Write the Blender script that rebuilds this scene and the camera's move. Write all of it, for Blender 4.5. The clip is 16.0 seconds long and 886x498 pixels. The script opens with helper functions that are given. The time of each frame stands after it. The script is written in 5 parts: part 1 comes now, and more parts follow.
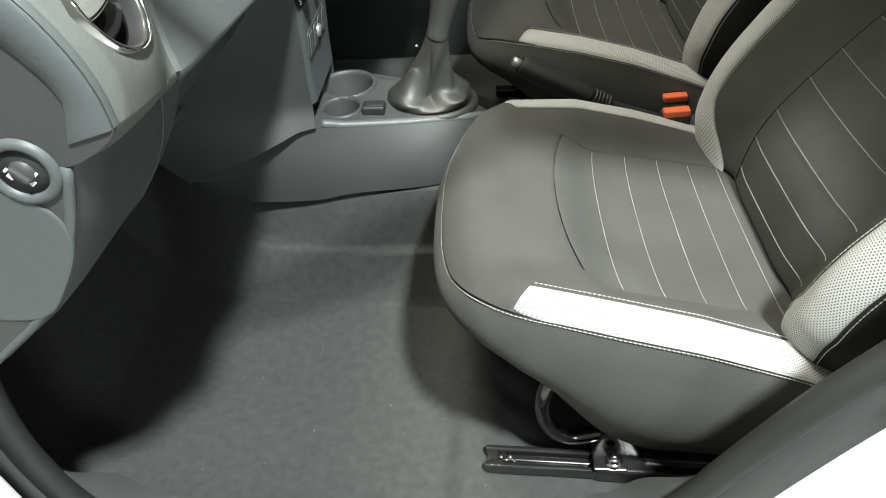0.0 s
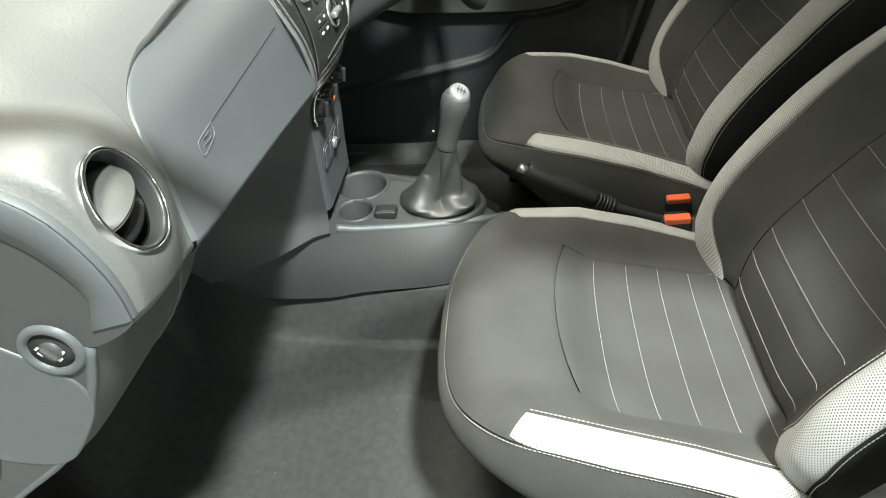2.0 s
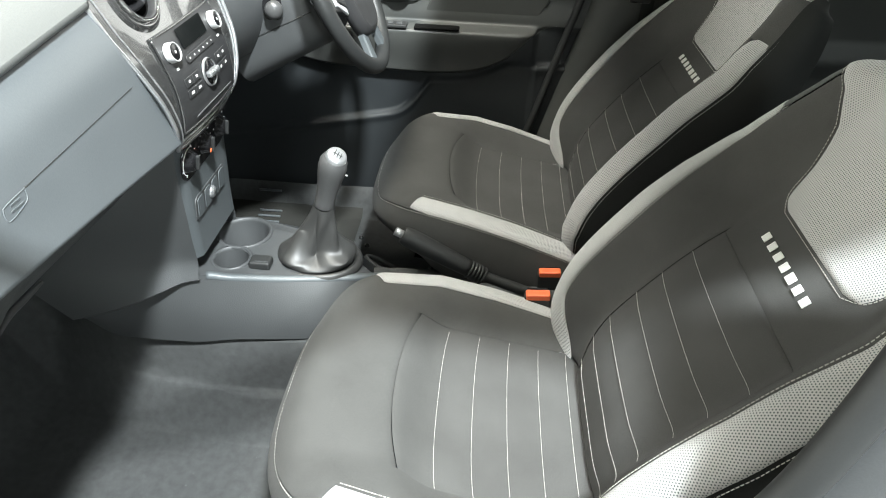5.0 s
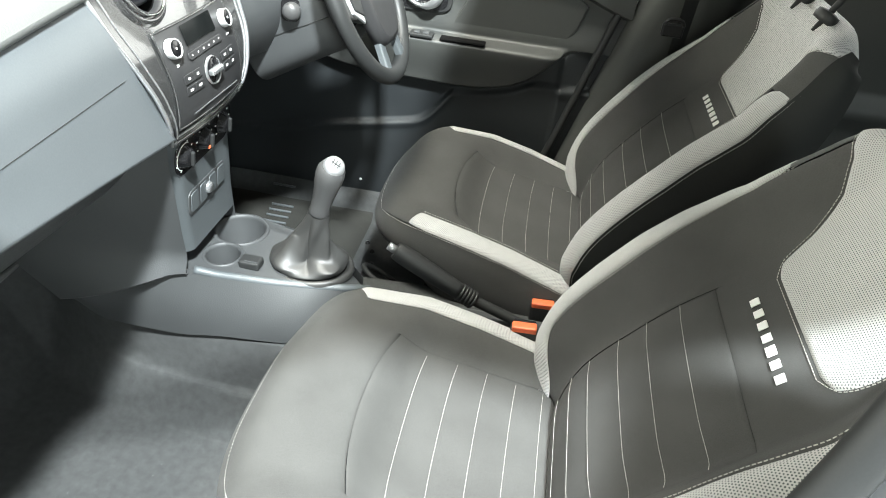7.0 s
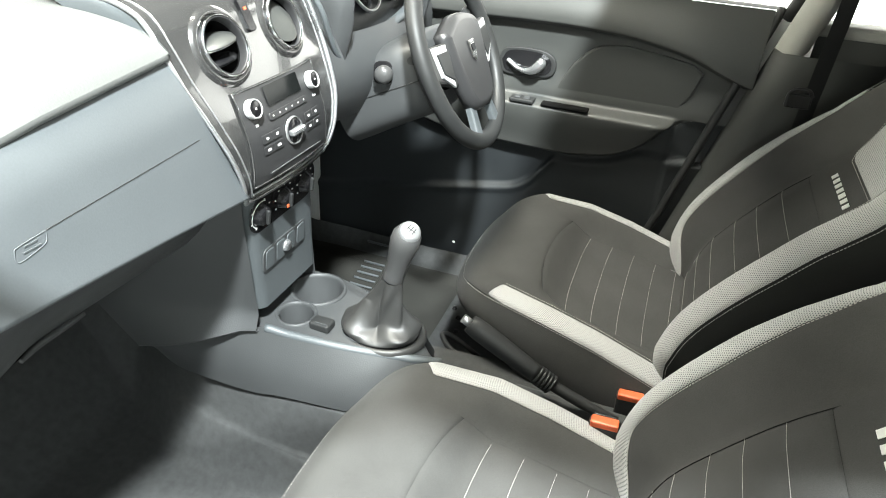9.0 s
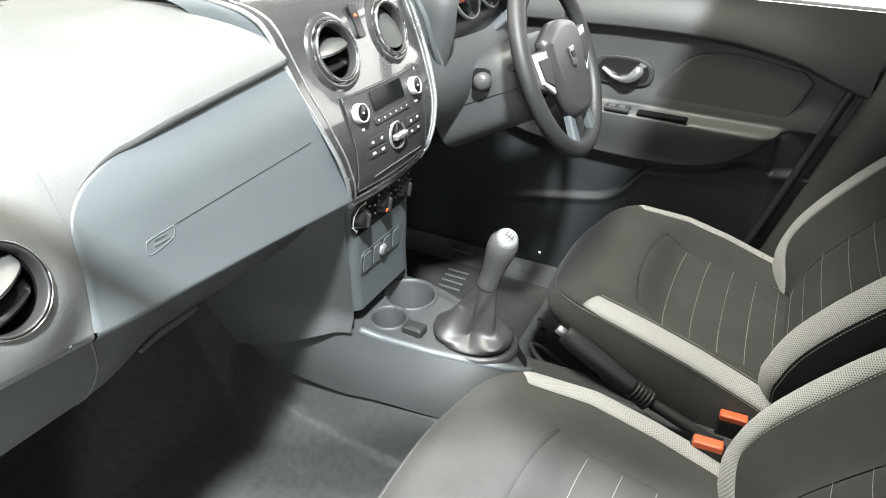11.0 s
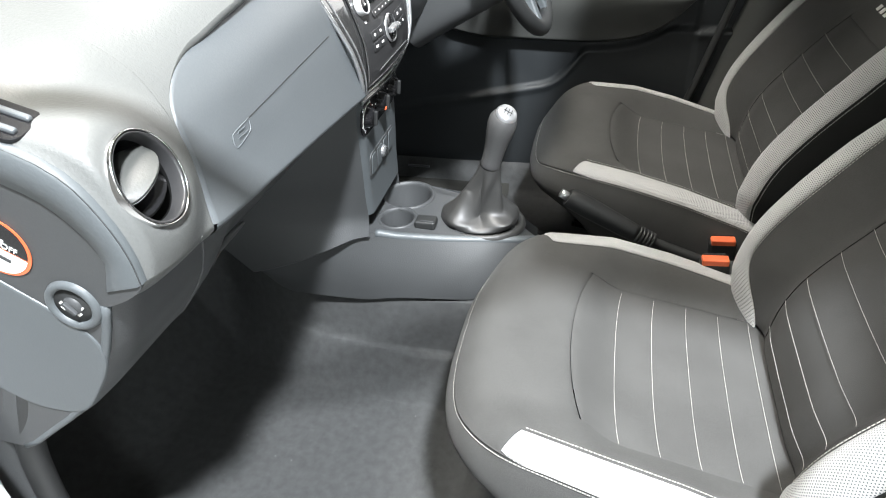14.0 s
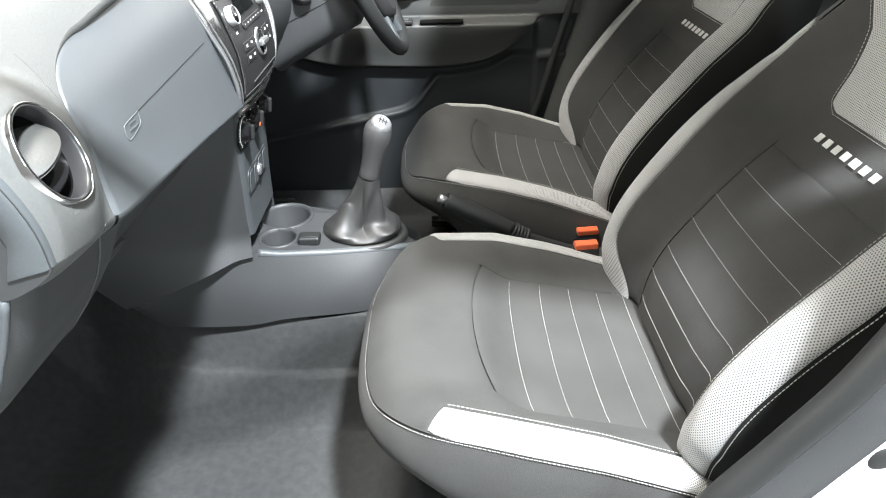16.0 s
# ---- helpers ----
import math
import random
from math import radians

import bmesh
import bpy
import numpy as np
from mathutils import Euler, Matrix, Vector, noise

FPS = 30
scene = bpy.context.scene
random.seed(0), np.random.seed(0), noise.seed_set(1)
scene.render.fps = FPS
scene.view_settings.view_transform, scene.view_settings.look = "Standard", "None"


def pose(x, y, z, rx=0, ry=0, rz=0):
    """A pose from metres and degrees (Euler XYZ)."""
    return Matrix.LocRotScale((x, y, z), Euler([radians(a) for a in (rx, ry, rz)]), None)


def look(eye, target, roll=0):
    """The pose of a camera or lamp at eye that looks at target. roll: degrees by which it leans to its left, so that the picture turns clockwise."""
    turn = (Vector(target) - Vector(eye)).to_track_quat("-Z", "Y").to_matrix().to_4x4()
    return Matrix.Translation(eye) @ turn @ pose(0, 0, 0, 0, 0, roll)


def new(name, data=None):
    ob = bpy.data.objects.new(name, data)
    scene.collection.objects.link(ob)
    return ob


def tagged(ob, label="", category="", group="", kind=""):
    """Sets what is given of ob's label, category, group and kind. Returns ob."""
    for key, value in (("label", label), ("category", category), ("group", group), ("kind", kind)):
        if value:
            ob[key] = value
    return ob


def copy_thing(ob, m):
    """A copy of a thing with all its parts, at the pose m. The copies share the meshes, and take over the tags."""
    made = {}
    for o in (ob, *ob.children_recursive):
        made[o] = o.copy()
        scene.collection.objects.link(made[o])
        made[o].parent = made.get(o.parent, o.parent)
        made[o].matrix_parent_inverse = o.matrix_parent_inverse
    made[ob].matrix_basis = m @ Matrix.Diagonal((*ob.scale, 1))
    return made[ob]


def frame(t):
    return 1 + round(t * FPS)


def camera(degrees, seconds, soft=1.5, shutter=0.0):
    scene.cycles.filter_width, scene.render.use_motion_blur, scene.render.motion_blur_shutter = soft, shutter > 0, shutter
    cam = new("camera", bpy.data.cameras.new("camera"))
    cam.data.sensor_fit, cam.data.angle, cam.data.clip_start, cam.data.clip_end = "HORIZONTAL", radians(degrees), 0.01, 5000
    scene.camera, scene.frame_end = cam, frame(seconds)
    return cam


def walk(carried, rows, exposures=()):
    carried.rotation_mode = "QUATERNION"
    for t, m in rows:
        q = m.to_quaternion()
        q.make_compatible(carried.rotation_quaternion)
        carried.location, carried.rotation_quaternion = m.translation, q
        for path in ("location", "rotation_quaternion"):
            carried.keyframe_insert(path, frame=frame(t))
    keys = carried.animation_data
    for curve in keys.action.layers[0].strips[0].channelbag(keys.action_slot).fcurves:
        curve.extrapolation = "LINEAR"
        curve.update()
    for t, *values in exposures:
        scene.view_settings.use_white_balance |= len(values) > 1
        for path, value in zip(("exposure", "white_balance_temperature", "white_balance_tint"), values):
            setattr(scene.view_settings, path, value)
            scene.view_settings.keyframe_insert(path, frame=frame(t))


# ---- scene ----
cam = camera(68.0, 16.0, soft=1.0)
PATH = [
    (0, (0.051, -0.77, 0.952), (-0.094, 0.718, -0.377), -4.6),
    (0.5, (0.064, -0.752, 0.972), (-0.103, 0.745, -0.345), -5.1),
    (1, (0.073, -0.744, 1.017), (-0.126, 0.77, -0.274), -6.2),
    (1.5, (0.083, -0.74, 1.046), (-0.146, 0.805, -0.204), -7.2),
    (2, (0.086, -0.735, 1.057), (-0.131, 0.836, -0.162), -5.6),
    (2.5, (0.09, -0.725, 1.076), (-0.117, 0.878, -0.102), -3.4),
    (3, (0.111, -0.73, 1.08), (-0.092, 0.871, -0.101), -2.8),
    (3.5, (0.147, -0.721, 1.091), (0.015, 0.884, -0.096), -1.4),
    (4, (0.185, -0.715, 1.102), (0.106, 0.896, -0.081), 1.3),
    (4.2, (0.2, -0.715, 1.109), (0.13, 0.902, -0.066), 1.6),
    (6.5, (0.306, -0.676, 1.147), (0.134, 0.945, -0.012), 5.2),
    (7, (0.317, -0.66, 1.152), (0.137, 0.957, -0.012), 6.7),
    (7.5, (0.331, -0.627, 1.153), (0.125, 0.997, 0.003), 7.4),
    (8, (0.341, -0.593, 1.151), (0.05, 1.033, 0.024), 6.6),
    (8.5, (0.35, -0.571, 1.141), (-0.09, 1.055, 0.061), 5.1),
    (9, (0.361, -0.567, 1.136), (-0.183, 1.05, 0.093), 3.9),
    (9.5, (0.359, -0.565, 1.133), (-0.242, 1.03, 0.087), 2.8),
    (10, (0.347, -0.564, 1.134), (-0.325, 1.012, 0.103), 2.8),
    (10.2, (0.344, -0.563, 1.132), (-0.368, 1.002, 0.11), 2.7),
    (12.3, (0.271, -0.655, 1.103), (-0.484, 0.862, 0.043), 1.1),
    (12.5, (0.267, -0.664, 1.099), (-0.466, 0.853, 0.022), 0.1),
    (13, (0.231, -0.69, 1.084), (-0.381, 0.846, -0.042), -0.7),
    (13.5, (0.193, -0.722, 1.069), (-0.32, 0.827, -0.087), -2.3),
    (14, (0.159, -0.753, 1.061), (-0.272, 0.819, -0.097), -3.6),
    (14.5, (0.136, -0.783, 1.034), (-0.172, 0.813, -0.131), -4.8),
    (15, (0.106, -0.802, 1.008), (-0.047, 0.817, -0.156), -3.3),
    (15.5, (0.096, -0.815, 1.003), (0.047, 0.866, -0.079), -2.1),
    (16, (0.097, -0.823, 1.001), (0.106, 0.886, -0.039), -1.1),
]
walk(cam, [(t, look(eye, target, roll)) for t, eye, target, roll in PATH],
     exposures=[(0, -0.24, 6850, 4), (2, -0.08, 6900, 4), (4, 0.08, 6500, 7), (7, 0.71, 6500, 6), (8.5, 0.68, 6600, 6), (10, 0.64, 6600, 7), (13, 0.23, 6500, 12), (16, 0.38, 6450, 12)])

# ---- light and world ----
world = bpy.data.worlds.new("showroom_air")
scene.world = world
world.use_nodes = True
wbg = world.node_tree.nodes["Background"]
wbg.inputs[0].default_value = (0.98, 1.0, 0.93, 1)
wbg.inputs[1].default_value = 0.27


def lamp(name, place, aim, sx, sy, power, colour):
    data = bpy.data.lights.new(name, "AREA")
    data.shape, data.size, data.size_y, data.energy, data.color = "RECTANGLE", sx, sy, power, colour
    ob = new(name, data)
    ob.matrix_world = look(place, aim)
    return tagged(ob, "unseen area light standing in for the showroom's lighting", "lamp", "showroom lamps", "structure")


lamp("unseen_light", (1.15, -1.9, 4.4), (0.0, 0.0, 0.3), 0.34, 0.34, 740, (0.92, 0.97, 1.0))
# added low fill from outside the open door, for wheel and driver's door
lamp("unseen_light", (1.5, -2.7, 1.95), (-0.2, 0.5, 0.75), 0.5, 0.5, 32, (0.88, 0.97, 1.0))
lamp("unseen_light", (-0.52, 0.35, 3.4), (-0.40, 0.3, 0.9), 0.8, 0.8, 128, (1.0, 0.97, 0.88))
# added low fill from ahead through the windscreen, no ceiling lamp
lamp("unseen_light", (-2.6, -0.4, 1.75), (0.6, 0.5, 0.75), 1.4, 0.8, 60, (1.0, 0.97, 0.84))


# emitting sheet for the white behind the far windows; also added light inside
backdrop = bpy.data.meshes.new("backdrop")
backdrop.from_pydata([(-4, 4.5, -0.3), (6, 4.5, -0.3), (6, 4.5, 3.2), (-4, 4.5, 3.2)], [], [(0, 3, 2, 1)])
wall_mat = bpy.data.materials.new("glowing_backdrop_wall")
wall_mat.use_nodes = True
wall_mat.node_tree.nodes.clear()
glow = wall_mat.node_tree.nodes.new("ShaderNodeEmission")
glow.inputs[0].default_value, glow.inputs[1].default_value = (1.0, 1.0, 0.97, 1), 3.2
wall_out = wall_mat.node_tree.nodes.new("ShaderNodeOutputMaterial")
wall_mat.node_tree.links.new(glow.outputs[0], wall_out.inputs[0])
backdrop.materials.append(wall_mat)
tagged(new("backdrop", backdrop), "glowing sheet standing in for the bright showroom beyond the windows", "wall", kind="structure")


# ---- materials ----
def surface(name, base, rough=0.6, metal=0.0, var=0.12, grain=900.0, bump=0.12, patch=9.0, spec=0.5, coat=0.0, sheen=0.0, depth=0.0006):
    m = bpy.data.materials.new(name)
    m.use_nodes = True
    nt = m.node_tree
    b = nt.nodes["Principled BSDF"]
    b.inputs["Metallic"].default_value = metal
    b.inputs["Specular IOR Level"].default_value = spec
    b.inputs["Coat Weight"].default_value = coat
    b.inputs["Sheen Weight"].default_value = sheen
    tc = nt.nodes.new("ShaderNodeTexCoord")
    big = nt.nodes.new("ShaderNodeTexNoise")
    big.inputs["Scale"].default_value, big.inputs["Detail"].default_value = patch, 6
    fine = nt.nodes.new("ShaderNodeTexNoise")
    fine.inputs["Scale"].default_value, fine.inputs["Detail"].default_value = grain, 3
    for n in (big, fine):
        nt.links.new(tc.outputs["Object"], n.inputs["Vector"])
    mixn = nt.nodes.new("ShaderNodeMath")
    mixn.operation = "ADD"
    nt.links.new(big.outputs[0], mixn.inputs[0])
    nt.links.new(fine.outputs[0], mixn.inputs[1])
    ramp = nt.nodes.new("ShaderNodeMapRange")
    ramp.inputs["From Min"].default_value, ramp.inputs["From Max"].default_value = 0.7, 1.3
    ramp.inputs["To Min"].default_value, ramp.inputs["To Max"].default_value = 1 - var, 1 + var
    nt.links.new(mixn.outputs[0], ramp.inputs["Value"])
    mul = nt.nodes.new("ShaderNodeVectorMath")
    mul.operation = "SCALE"
    mul.inputs[0].default_value = base
    nt.links.new(ramp.outputs[0], mul.inputs["Scale"])
    nt.links.new(mul.outputs[0], b.inputs["Base Color"])
    rr = nt.nodes.new("ShaderNodeMapRange")
    rr.inputs["From Min"].default_value, rr.inputs["From Max"].default_value = 0.3, 0.7
    rr.inputs["To Min"].default_value, rr.inputs["To Max"].default_value = max(rough - 0.06, 0.02), min(rough + 0.06, 1)
    nt.links.new(big.outputs[0], rr.inputs["Value"])
    nt.links.new(rr.outputs[0], b.inputs["Roughness"])
    if bump:
        bp = nt.nodes.new("ShaderNodeBump")
        bp.inputs["Strength"].default_value, bp.inputs["Distance"].default_value = bump, depth
        nt.links.new(fine.outputs[0], bp.inputs["Height"])
        nt.links.new(bp.outputs[0], b.inputs["Normal"])
    return m


def perforated(name, thread, hole, pitch):
    """Light air-mesh fabric: a hexagonal net of small dark holes on metric UVs."""
    m = surface(name, thread, 0.75, var=0.06, sheen=0.2)
    nt = m.node_tree
    b = nt.nodes["Principled BSDF"]
    uv = nt.nodes.new("ShaderNodeUVMap")
    total = None
    for ang in (0, 60, 120):
        dot = nt.nodes.new("ShaderNodeVectorMath")
        dot.operation = "DOT_PRODUCT"
        k = 2 * math.pi / (pitch * 0.866)
        dot.inputs[1].default_value = (k * math.cos(radians(ang)), k * math.sin(radians(ang)), 0)
        nt.links.new(uv.outputs[0], dot.inputs[0])
        cs = nt.nodes.new("ShaderNodeMath")
        cs.operation = "COSINE"
        nt.links.new(dot.outputs["Value"], cs.inputs[0])
        if total is None:
            total = cs
        else:
            ad = nt.nodes.new("ShaderNodeMath")
            ad.operation = "ADD"
            nt.links.new(total.outputs[0], ad.inputs[0])
            nt.links.new(cs.outputs[0], ad.inputs[1])
            total = ad
    mask = nt.nodes.new("ShaderNodeMapRange")
    mask.inputs["From Min"].default_value, mask.inputs["From Max"].default_value = 0.55, 1.5
    nt.links.new(total.outputs[0], mask.inputs["Value"])
    mix = nt.nodes.new("ShaderNodeMix")
    mix.data_type = "RGBA"
    was = b.inputs["Base Color"].links[0].from_socket
    nt.links.new(mask.outputs[0], mix.inputs[0])
    nt.links.new(was, mix.inputs[6])
    mix.inputs[7].default_value = (*hole, 1)
    nt.links.new(mix.outputs[2], b.inputs["Base Color"])
    bp = nt.nodes.new("ShaderNodeBump")
    bp.invert = True
    bp.inputs["Strength"].default_value, bp.inputs["Distance"].default_value = 0.5, 0.0012
    nt.links.new(mask.outputs[0], bp.inputs["Height"])
    nt.links.new(bp.outputs[0], b.inputs["Normal"])
    return m


M = {
    "cloth": surface("charcoal_seat_cloth", (0.066, 0.066, 0.064), 0.75, var=0.22, grain=800, bump=0.5, sheen=0.04, spec=0.12),
    "mesh": perforated("light_grey_air_mesh", (0.48, 0.478, 0.470), (0.07, 0.085, 0.085), 0.0036),
    "thread": surface("pale_sewing_thread", (0.46, 0.455, 0.42), 0.7, var=0.05, bump=0),
    "seatback": surface("black_seat_back_cloth", (0.024, 0.025, 0.024), 0.8, var=0.12, grain=1200, sheen=0.03, spec=0.12),
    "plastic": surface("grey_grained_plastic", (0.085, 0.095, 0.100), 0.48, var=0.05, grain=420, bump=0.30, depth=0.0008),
    # darker copy of plastic: paints shade on dash, stack and console; also dark trim
    "plastic_low": surface("dark_and_shaded_grey_plastic", (0.052, 0.0545, 0.056), 0.50, var=0.05, grain=420, bump=0.30, depth=0.0008),
    "lid": surface("smooth_grey_lid_plastic", (0.100, 0.110, 0.116), 0.42, var=0.05, grain=420, bump=0.2, depth=0.0006),
    "pad": surface("soft_grey_dashboard_skin", (0.120, 0.124, 0.120), 0.42, var=0.05, grain=330, bump=0.38, depth=0.0010),
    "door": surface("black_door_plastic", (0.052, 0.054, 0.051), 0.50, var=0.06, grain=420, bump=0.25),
    # darker pocket plastic, deepened further to paint the shade low on the door
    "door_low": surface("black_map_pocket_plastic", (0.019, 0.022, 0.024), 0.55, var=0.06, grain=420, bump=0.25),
    "gloss": surface("dark_chrome_fascia_lacquer", (0.135, 0.135, 0.135), 0.20, metal=0.75, var=0.05, bump=0, coat=1.0),
    "black": surface("piano_black_plastic", (0.010, 0.010, 0.011), 0.18, var=0.05, bump=0),
    "radio_face": surface("dark_grey_satin_plastic", (0.035, 0.035, 0.036), 0.36, var=0.05, bump=0),
    "rail": surface("glossy_black_rail_steel", (0.15, 0.15, 0.15), 0.18, metal=0.9, var=0.1, grain=200, bump=0.05),
    # near-black that paints the shade inside hollows, holes and pockets
    "void": surface("hollow_shade_black", (0.005, 0.005, 0.005), 0.9, var=0.05, bump=0, spec=0.1),
    "ring": surface("bright_silver_ring", (0.66, 0.66, 0.66), 0.32, metal=0.35, var=0.03, bump=0),
    "rubber": surface("black_rubber", (0.020, 0.021, 0.021), 0.55, var=0.1, grain=500),
    "carpet": surface("charcoal_needle_carpet", (0.060, 0.062, 0.062), 0.9, patch=60, var=0.22, grain=1100, bump=0.7, depth=0.0015, spec=0.2),
    "carpet2": surface("dark_floor_carpet", (0.030, 0.030, 0.027), 0.92, var=0.3, grain=700, bump=0.8, depth=0.002, spec=0.2),
    "leather": surface("black_leatherette", (0.032, 0.032, 0.031), 0.46, var=0.1, grain=500, bump=0.3),
    "grip": surface("soft_dark_grey_grip_plastic", (0.060, 0.060, 0.060), 0.40, var=0.06, grain=500, bump=0.1),
    "chrome": surface("satin_chrome", (0.75, 0.75, 0.75), 0.18, metal=1.0, var=0.04, bump=0),
    "silver": surface("silver_paint", (0.55, 0.56, 0.57), 0.3, metal=0.8, var=0.04, bump=0),
    "steel": surface("black_steel", (0.035, 0.035, 0.036), 0.30, metal=0.6, var=0.15, grain=300),
    "red": surface("orange_red_buckle_plastic", (0.80, 0.15, 0.055), 0.4, var=0.04, bump=0),
    "white": surface("white_print", (0.82, 0.82, 0.80), 0.6, var=0.03, bump=0),
    "paint": surface("white_car_paint", (0.80, 0.81, 0.81), 0.22, var=0.02, bump=0, coat=0.6),
    "orange": surface("orange_print", (0.75, 0.30, 0.04), 0.5, var=0.03, bump=0),
    "grey_trim": surface("pale_grey_pillar_trim", (0.36, 0.36, 0.33), 0.6, var=0.04, grain=420),
    "screen": surface("unlit_display_glass", (0.008, 0.009, 0.009), 0.10, var=0.03, bump=0, spec=0.2),
    "lining": surface("light_roof_lining", (0.45, 0.45, 0.43), 0.9, var=0.05),
    "showroom": surface("pale_showroom_floor_tile", (0.27, 0.27, 0.265), 0.4, var=0.08, bump=0),
}


# ---- mesh tools ----
def lerp(x, xs, ys):
    return float(np.interp(x, xs, ys))


def smooth01(a, b, x):
    t = min(max((x - a) / (b - a), 0.0), 1.0)
    return t * t * (3 - 2 * t)


def part(name, bm, material, parent, label=""):
    """Links a bmesh as one mesh object under a thing or a part."""
    me = bpy.data.meshes.new(name)
    bm.to_mesh(me)
    bm.free()
    me.materials.append(M[material])
    ob = new(name, me)
    ob.parent = parent
    return tagged(ob, label)


def thing(name, label, category, group="", kind="", at=(0, 0, 0)):
    ob = new(name)
    ob.empty_display_size = 0.05
    ob.location = at
    return tagged(ob, label, category, group, kind)


def grid(rows, close_u=False, close_v=False, flip=False, smooth=True, across=False):
    """A quad sheet through rows of points, with UVs in metres; across takes one UV from the points' y."""
    bm = bmesh.new()
    pts = np.array(rows, float)
    nu, nv = pts.shape[:2]
    vs = [[bm.verts.new(p) for p in row] for row in pts]
    lay = bm.loops.layers.uv.new("UVMap")
    du = np.linalg.norm(np.diff(pts, axis=0), axis=2).mean(1) if nu > 1 else [0]
    dv = np.linalg.norm(np.diff(pts, axis=1), axis=2).mean(0)
    cu, cv = np.r_[0, np.cumsum(du), 0], np.r_[0, np.cumsum(dv), 0]
    for i in range(nu - (not close_u)):
        for j in range(nv - (not close_v)):
            idx = [(i, j), (i + 1, j), (i + 1, j + 1), (i, j + 1)]
            quad = [vs[a % nu][b % nv] for a, b in idx]
            if len(set(quad)) < 4:
                continue
            if flip:
                idx, quad = idx[::-1], quad[::-1]
            try:
                f = bm.faces.new(quad)
            except ValueError:
                continue
            f.smooth = smooth
            for loop, (a, b) in zip(f.loops, idx):
                loop[lay].uv = (cu[a] if not across else pts[a % nu, b % nv, 1], cv[b]) if across != "u" else (cu[a], pts[a % nu, b % nv, 1])
    return bm


def steps(a, b, n, rim=0.0):
    """n even steps from a to b, with extra ones close to both ends."""
    t = list(np.linspace(0, 1, n))
    if rim:
        t = sorted(set(t) | {rim * 0.35, rim, 1 - rim * 0.35, 1 - rim})
    return [a + (b - a) * k for k in t]


def seam_patch(fn, u0, u1, v0, v1, nu, nv, sink=0.0026, width=0.008, lift=0.0, flip=False, open_edges="", across=False):
    """A piece of the surface fn(u, v) whose edges roll inwards into a seam. Bounds in u may be functions of v."""
    f0 = u0 if callable(u0) else (lambda v: u0)
    f1 = u1 if callable(u1) else (lambda v: u1)
    e = 1e-3
    rows = []
    ts = steps(0, 1, nu, 0.04)
    for v in steps(v0, v1, nv, 0.03):
        row = []
        for t in ts:
            u = f0(v) + (f1(v) - f0(v)) * t
            p = np.array(fn(u, v))
            a, b = np.array(fn(u + e, v)) - fn(u - e, v), np.array(fn(u, v + e)) - fn(u, v - e)
            n = np.cross(b, a)
            n = n / (np.linalg.norm(n) + 1e-12)
            wu = np.linalg.norm(np.array(fn(f1(v), v)) - fn(f0(v), v)) + 1e-6
            wv = np.linalg.norm(np.array(fn(u, v1)) - fn(u, v0)) + 1e-6
            tv = (v - v0) / (v1 - v0)
            d = []
            if "l" not in open_edges:
                d.append(t * wu)
            if "r" not in open_edges:
                d.append((1 - t) * wu)
            if "b" not in open_edges:
                d.append(tv * wv)
            if "t" not in open_edges:
                d.append((1 - tv) * wv)
            k = min(d) if d else 1
            drop = (sink(v) if callable(sink) else sink) * (1 - min(k / width, 1)) ** 2
            row.append(p + n * (lift - drop))
        rows.append(row)
    return grid(rows, flip=flip, across=across)


def dashes(points, length=0.0038, gap=0.0020, r=0.0004, up=(0, 0, 1)):
    """A row of sewn stitches along a line of points, each a small prism."""
    bm = bmesh.new()
    pts = [Vector(p) for p in points]
    run = [0.0]
    for a, b in zip(pts, pts[1:]):
        run.append(run[-1] + (b - a).length)

    def at(s):
        for i in range(len(pts) - 1):
            if s <= run[i + 1]:
                k = (s - run[i]) / max(run[i + 1] - run[i], 1e-9)
                return pts[i].lerp(pts[i + 1], k)
        return pts[-1]

    s = 0.0
    while s + length < run[-1]:
        a, b = at(s), at(s + length)
        way = (b - a).normalized()
        side = way.cross(Vector(up)).normalized() * r
        top = side.cross(way).normalized() * r
        ring = []
        for c, q in ((a, 0.7), (b, 0.7)):
            ring.append([bm.verts.new(c + (side * i + top * j) * q * 1.5) for i, j in ((1, -1), (1, 1), (-1, 1), (-1, -1))])
        for i in range(4):
            bm.faces.new((ring[0][i], ring[0][(i + 1) % 4], ring[1][(i + 1) % 4], ring[1][i]))
        bm.faces.new(ring[0][::-1])
        bm.faces.new(ring[1])
        s += length + gap
    return bm


def join(*bms):
    out = bmesh.new()
    for b in bms:
        me = bpy.data.meshes.new("tmp")
        b.to_mesh(me)
        b.free()
        out.from_mesh(me)
        bpy.data.meshes.remove(me)
    return out


def move(bm, m):
    bmesh.ops.transform(bm, matrix=m, verts=bm.verts)
    return bm


def box(sx, sy, sz, at=(0, 0, 0), bevel=0.002, seg=2):
    bm = bmesh.new()
    bmesh.ops.create_cube(bm, size=1)
    bmesh.ops.scale(bm, vec=(sx, sy, sz), verts=bm.verts)
    if bevel:
        bmesh.ops.bevel(bm, geom=bm.edges[:], offset=min(bevel, min(sx, sy, sz) * 0.45), segments=seg, profile=0.5, affect="EDGES")
    bmesh.ops.translate(bm, vec=at, verts=bm.verts)
    for f in bm.faces:
        f.smooth = False
    return bm


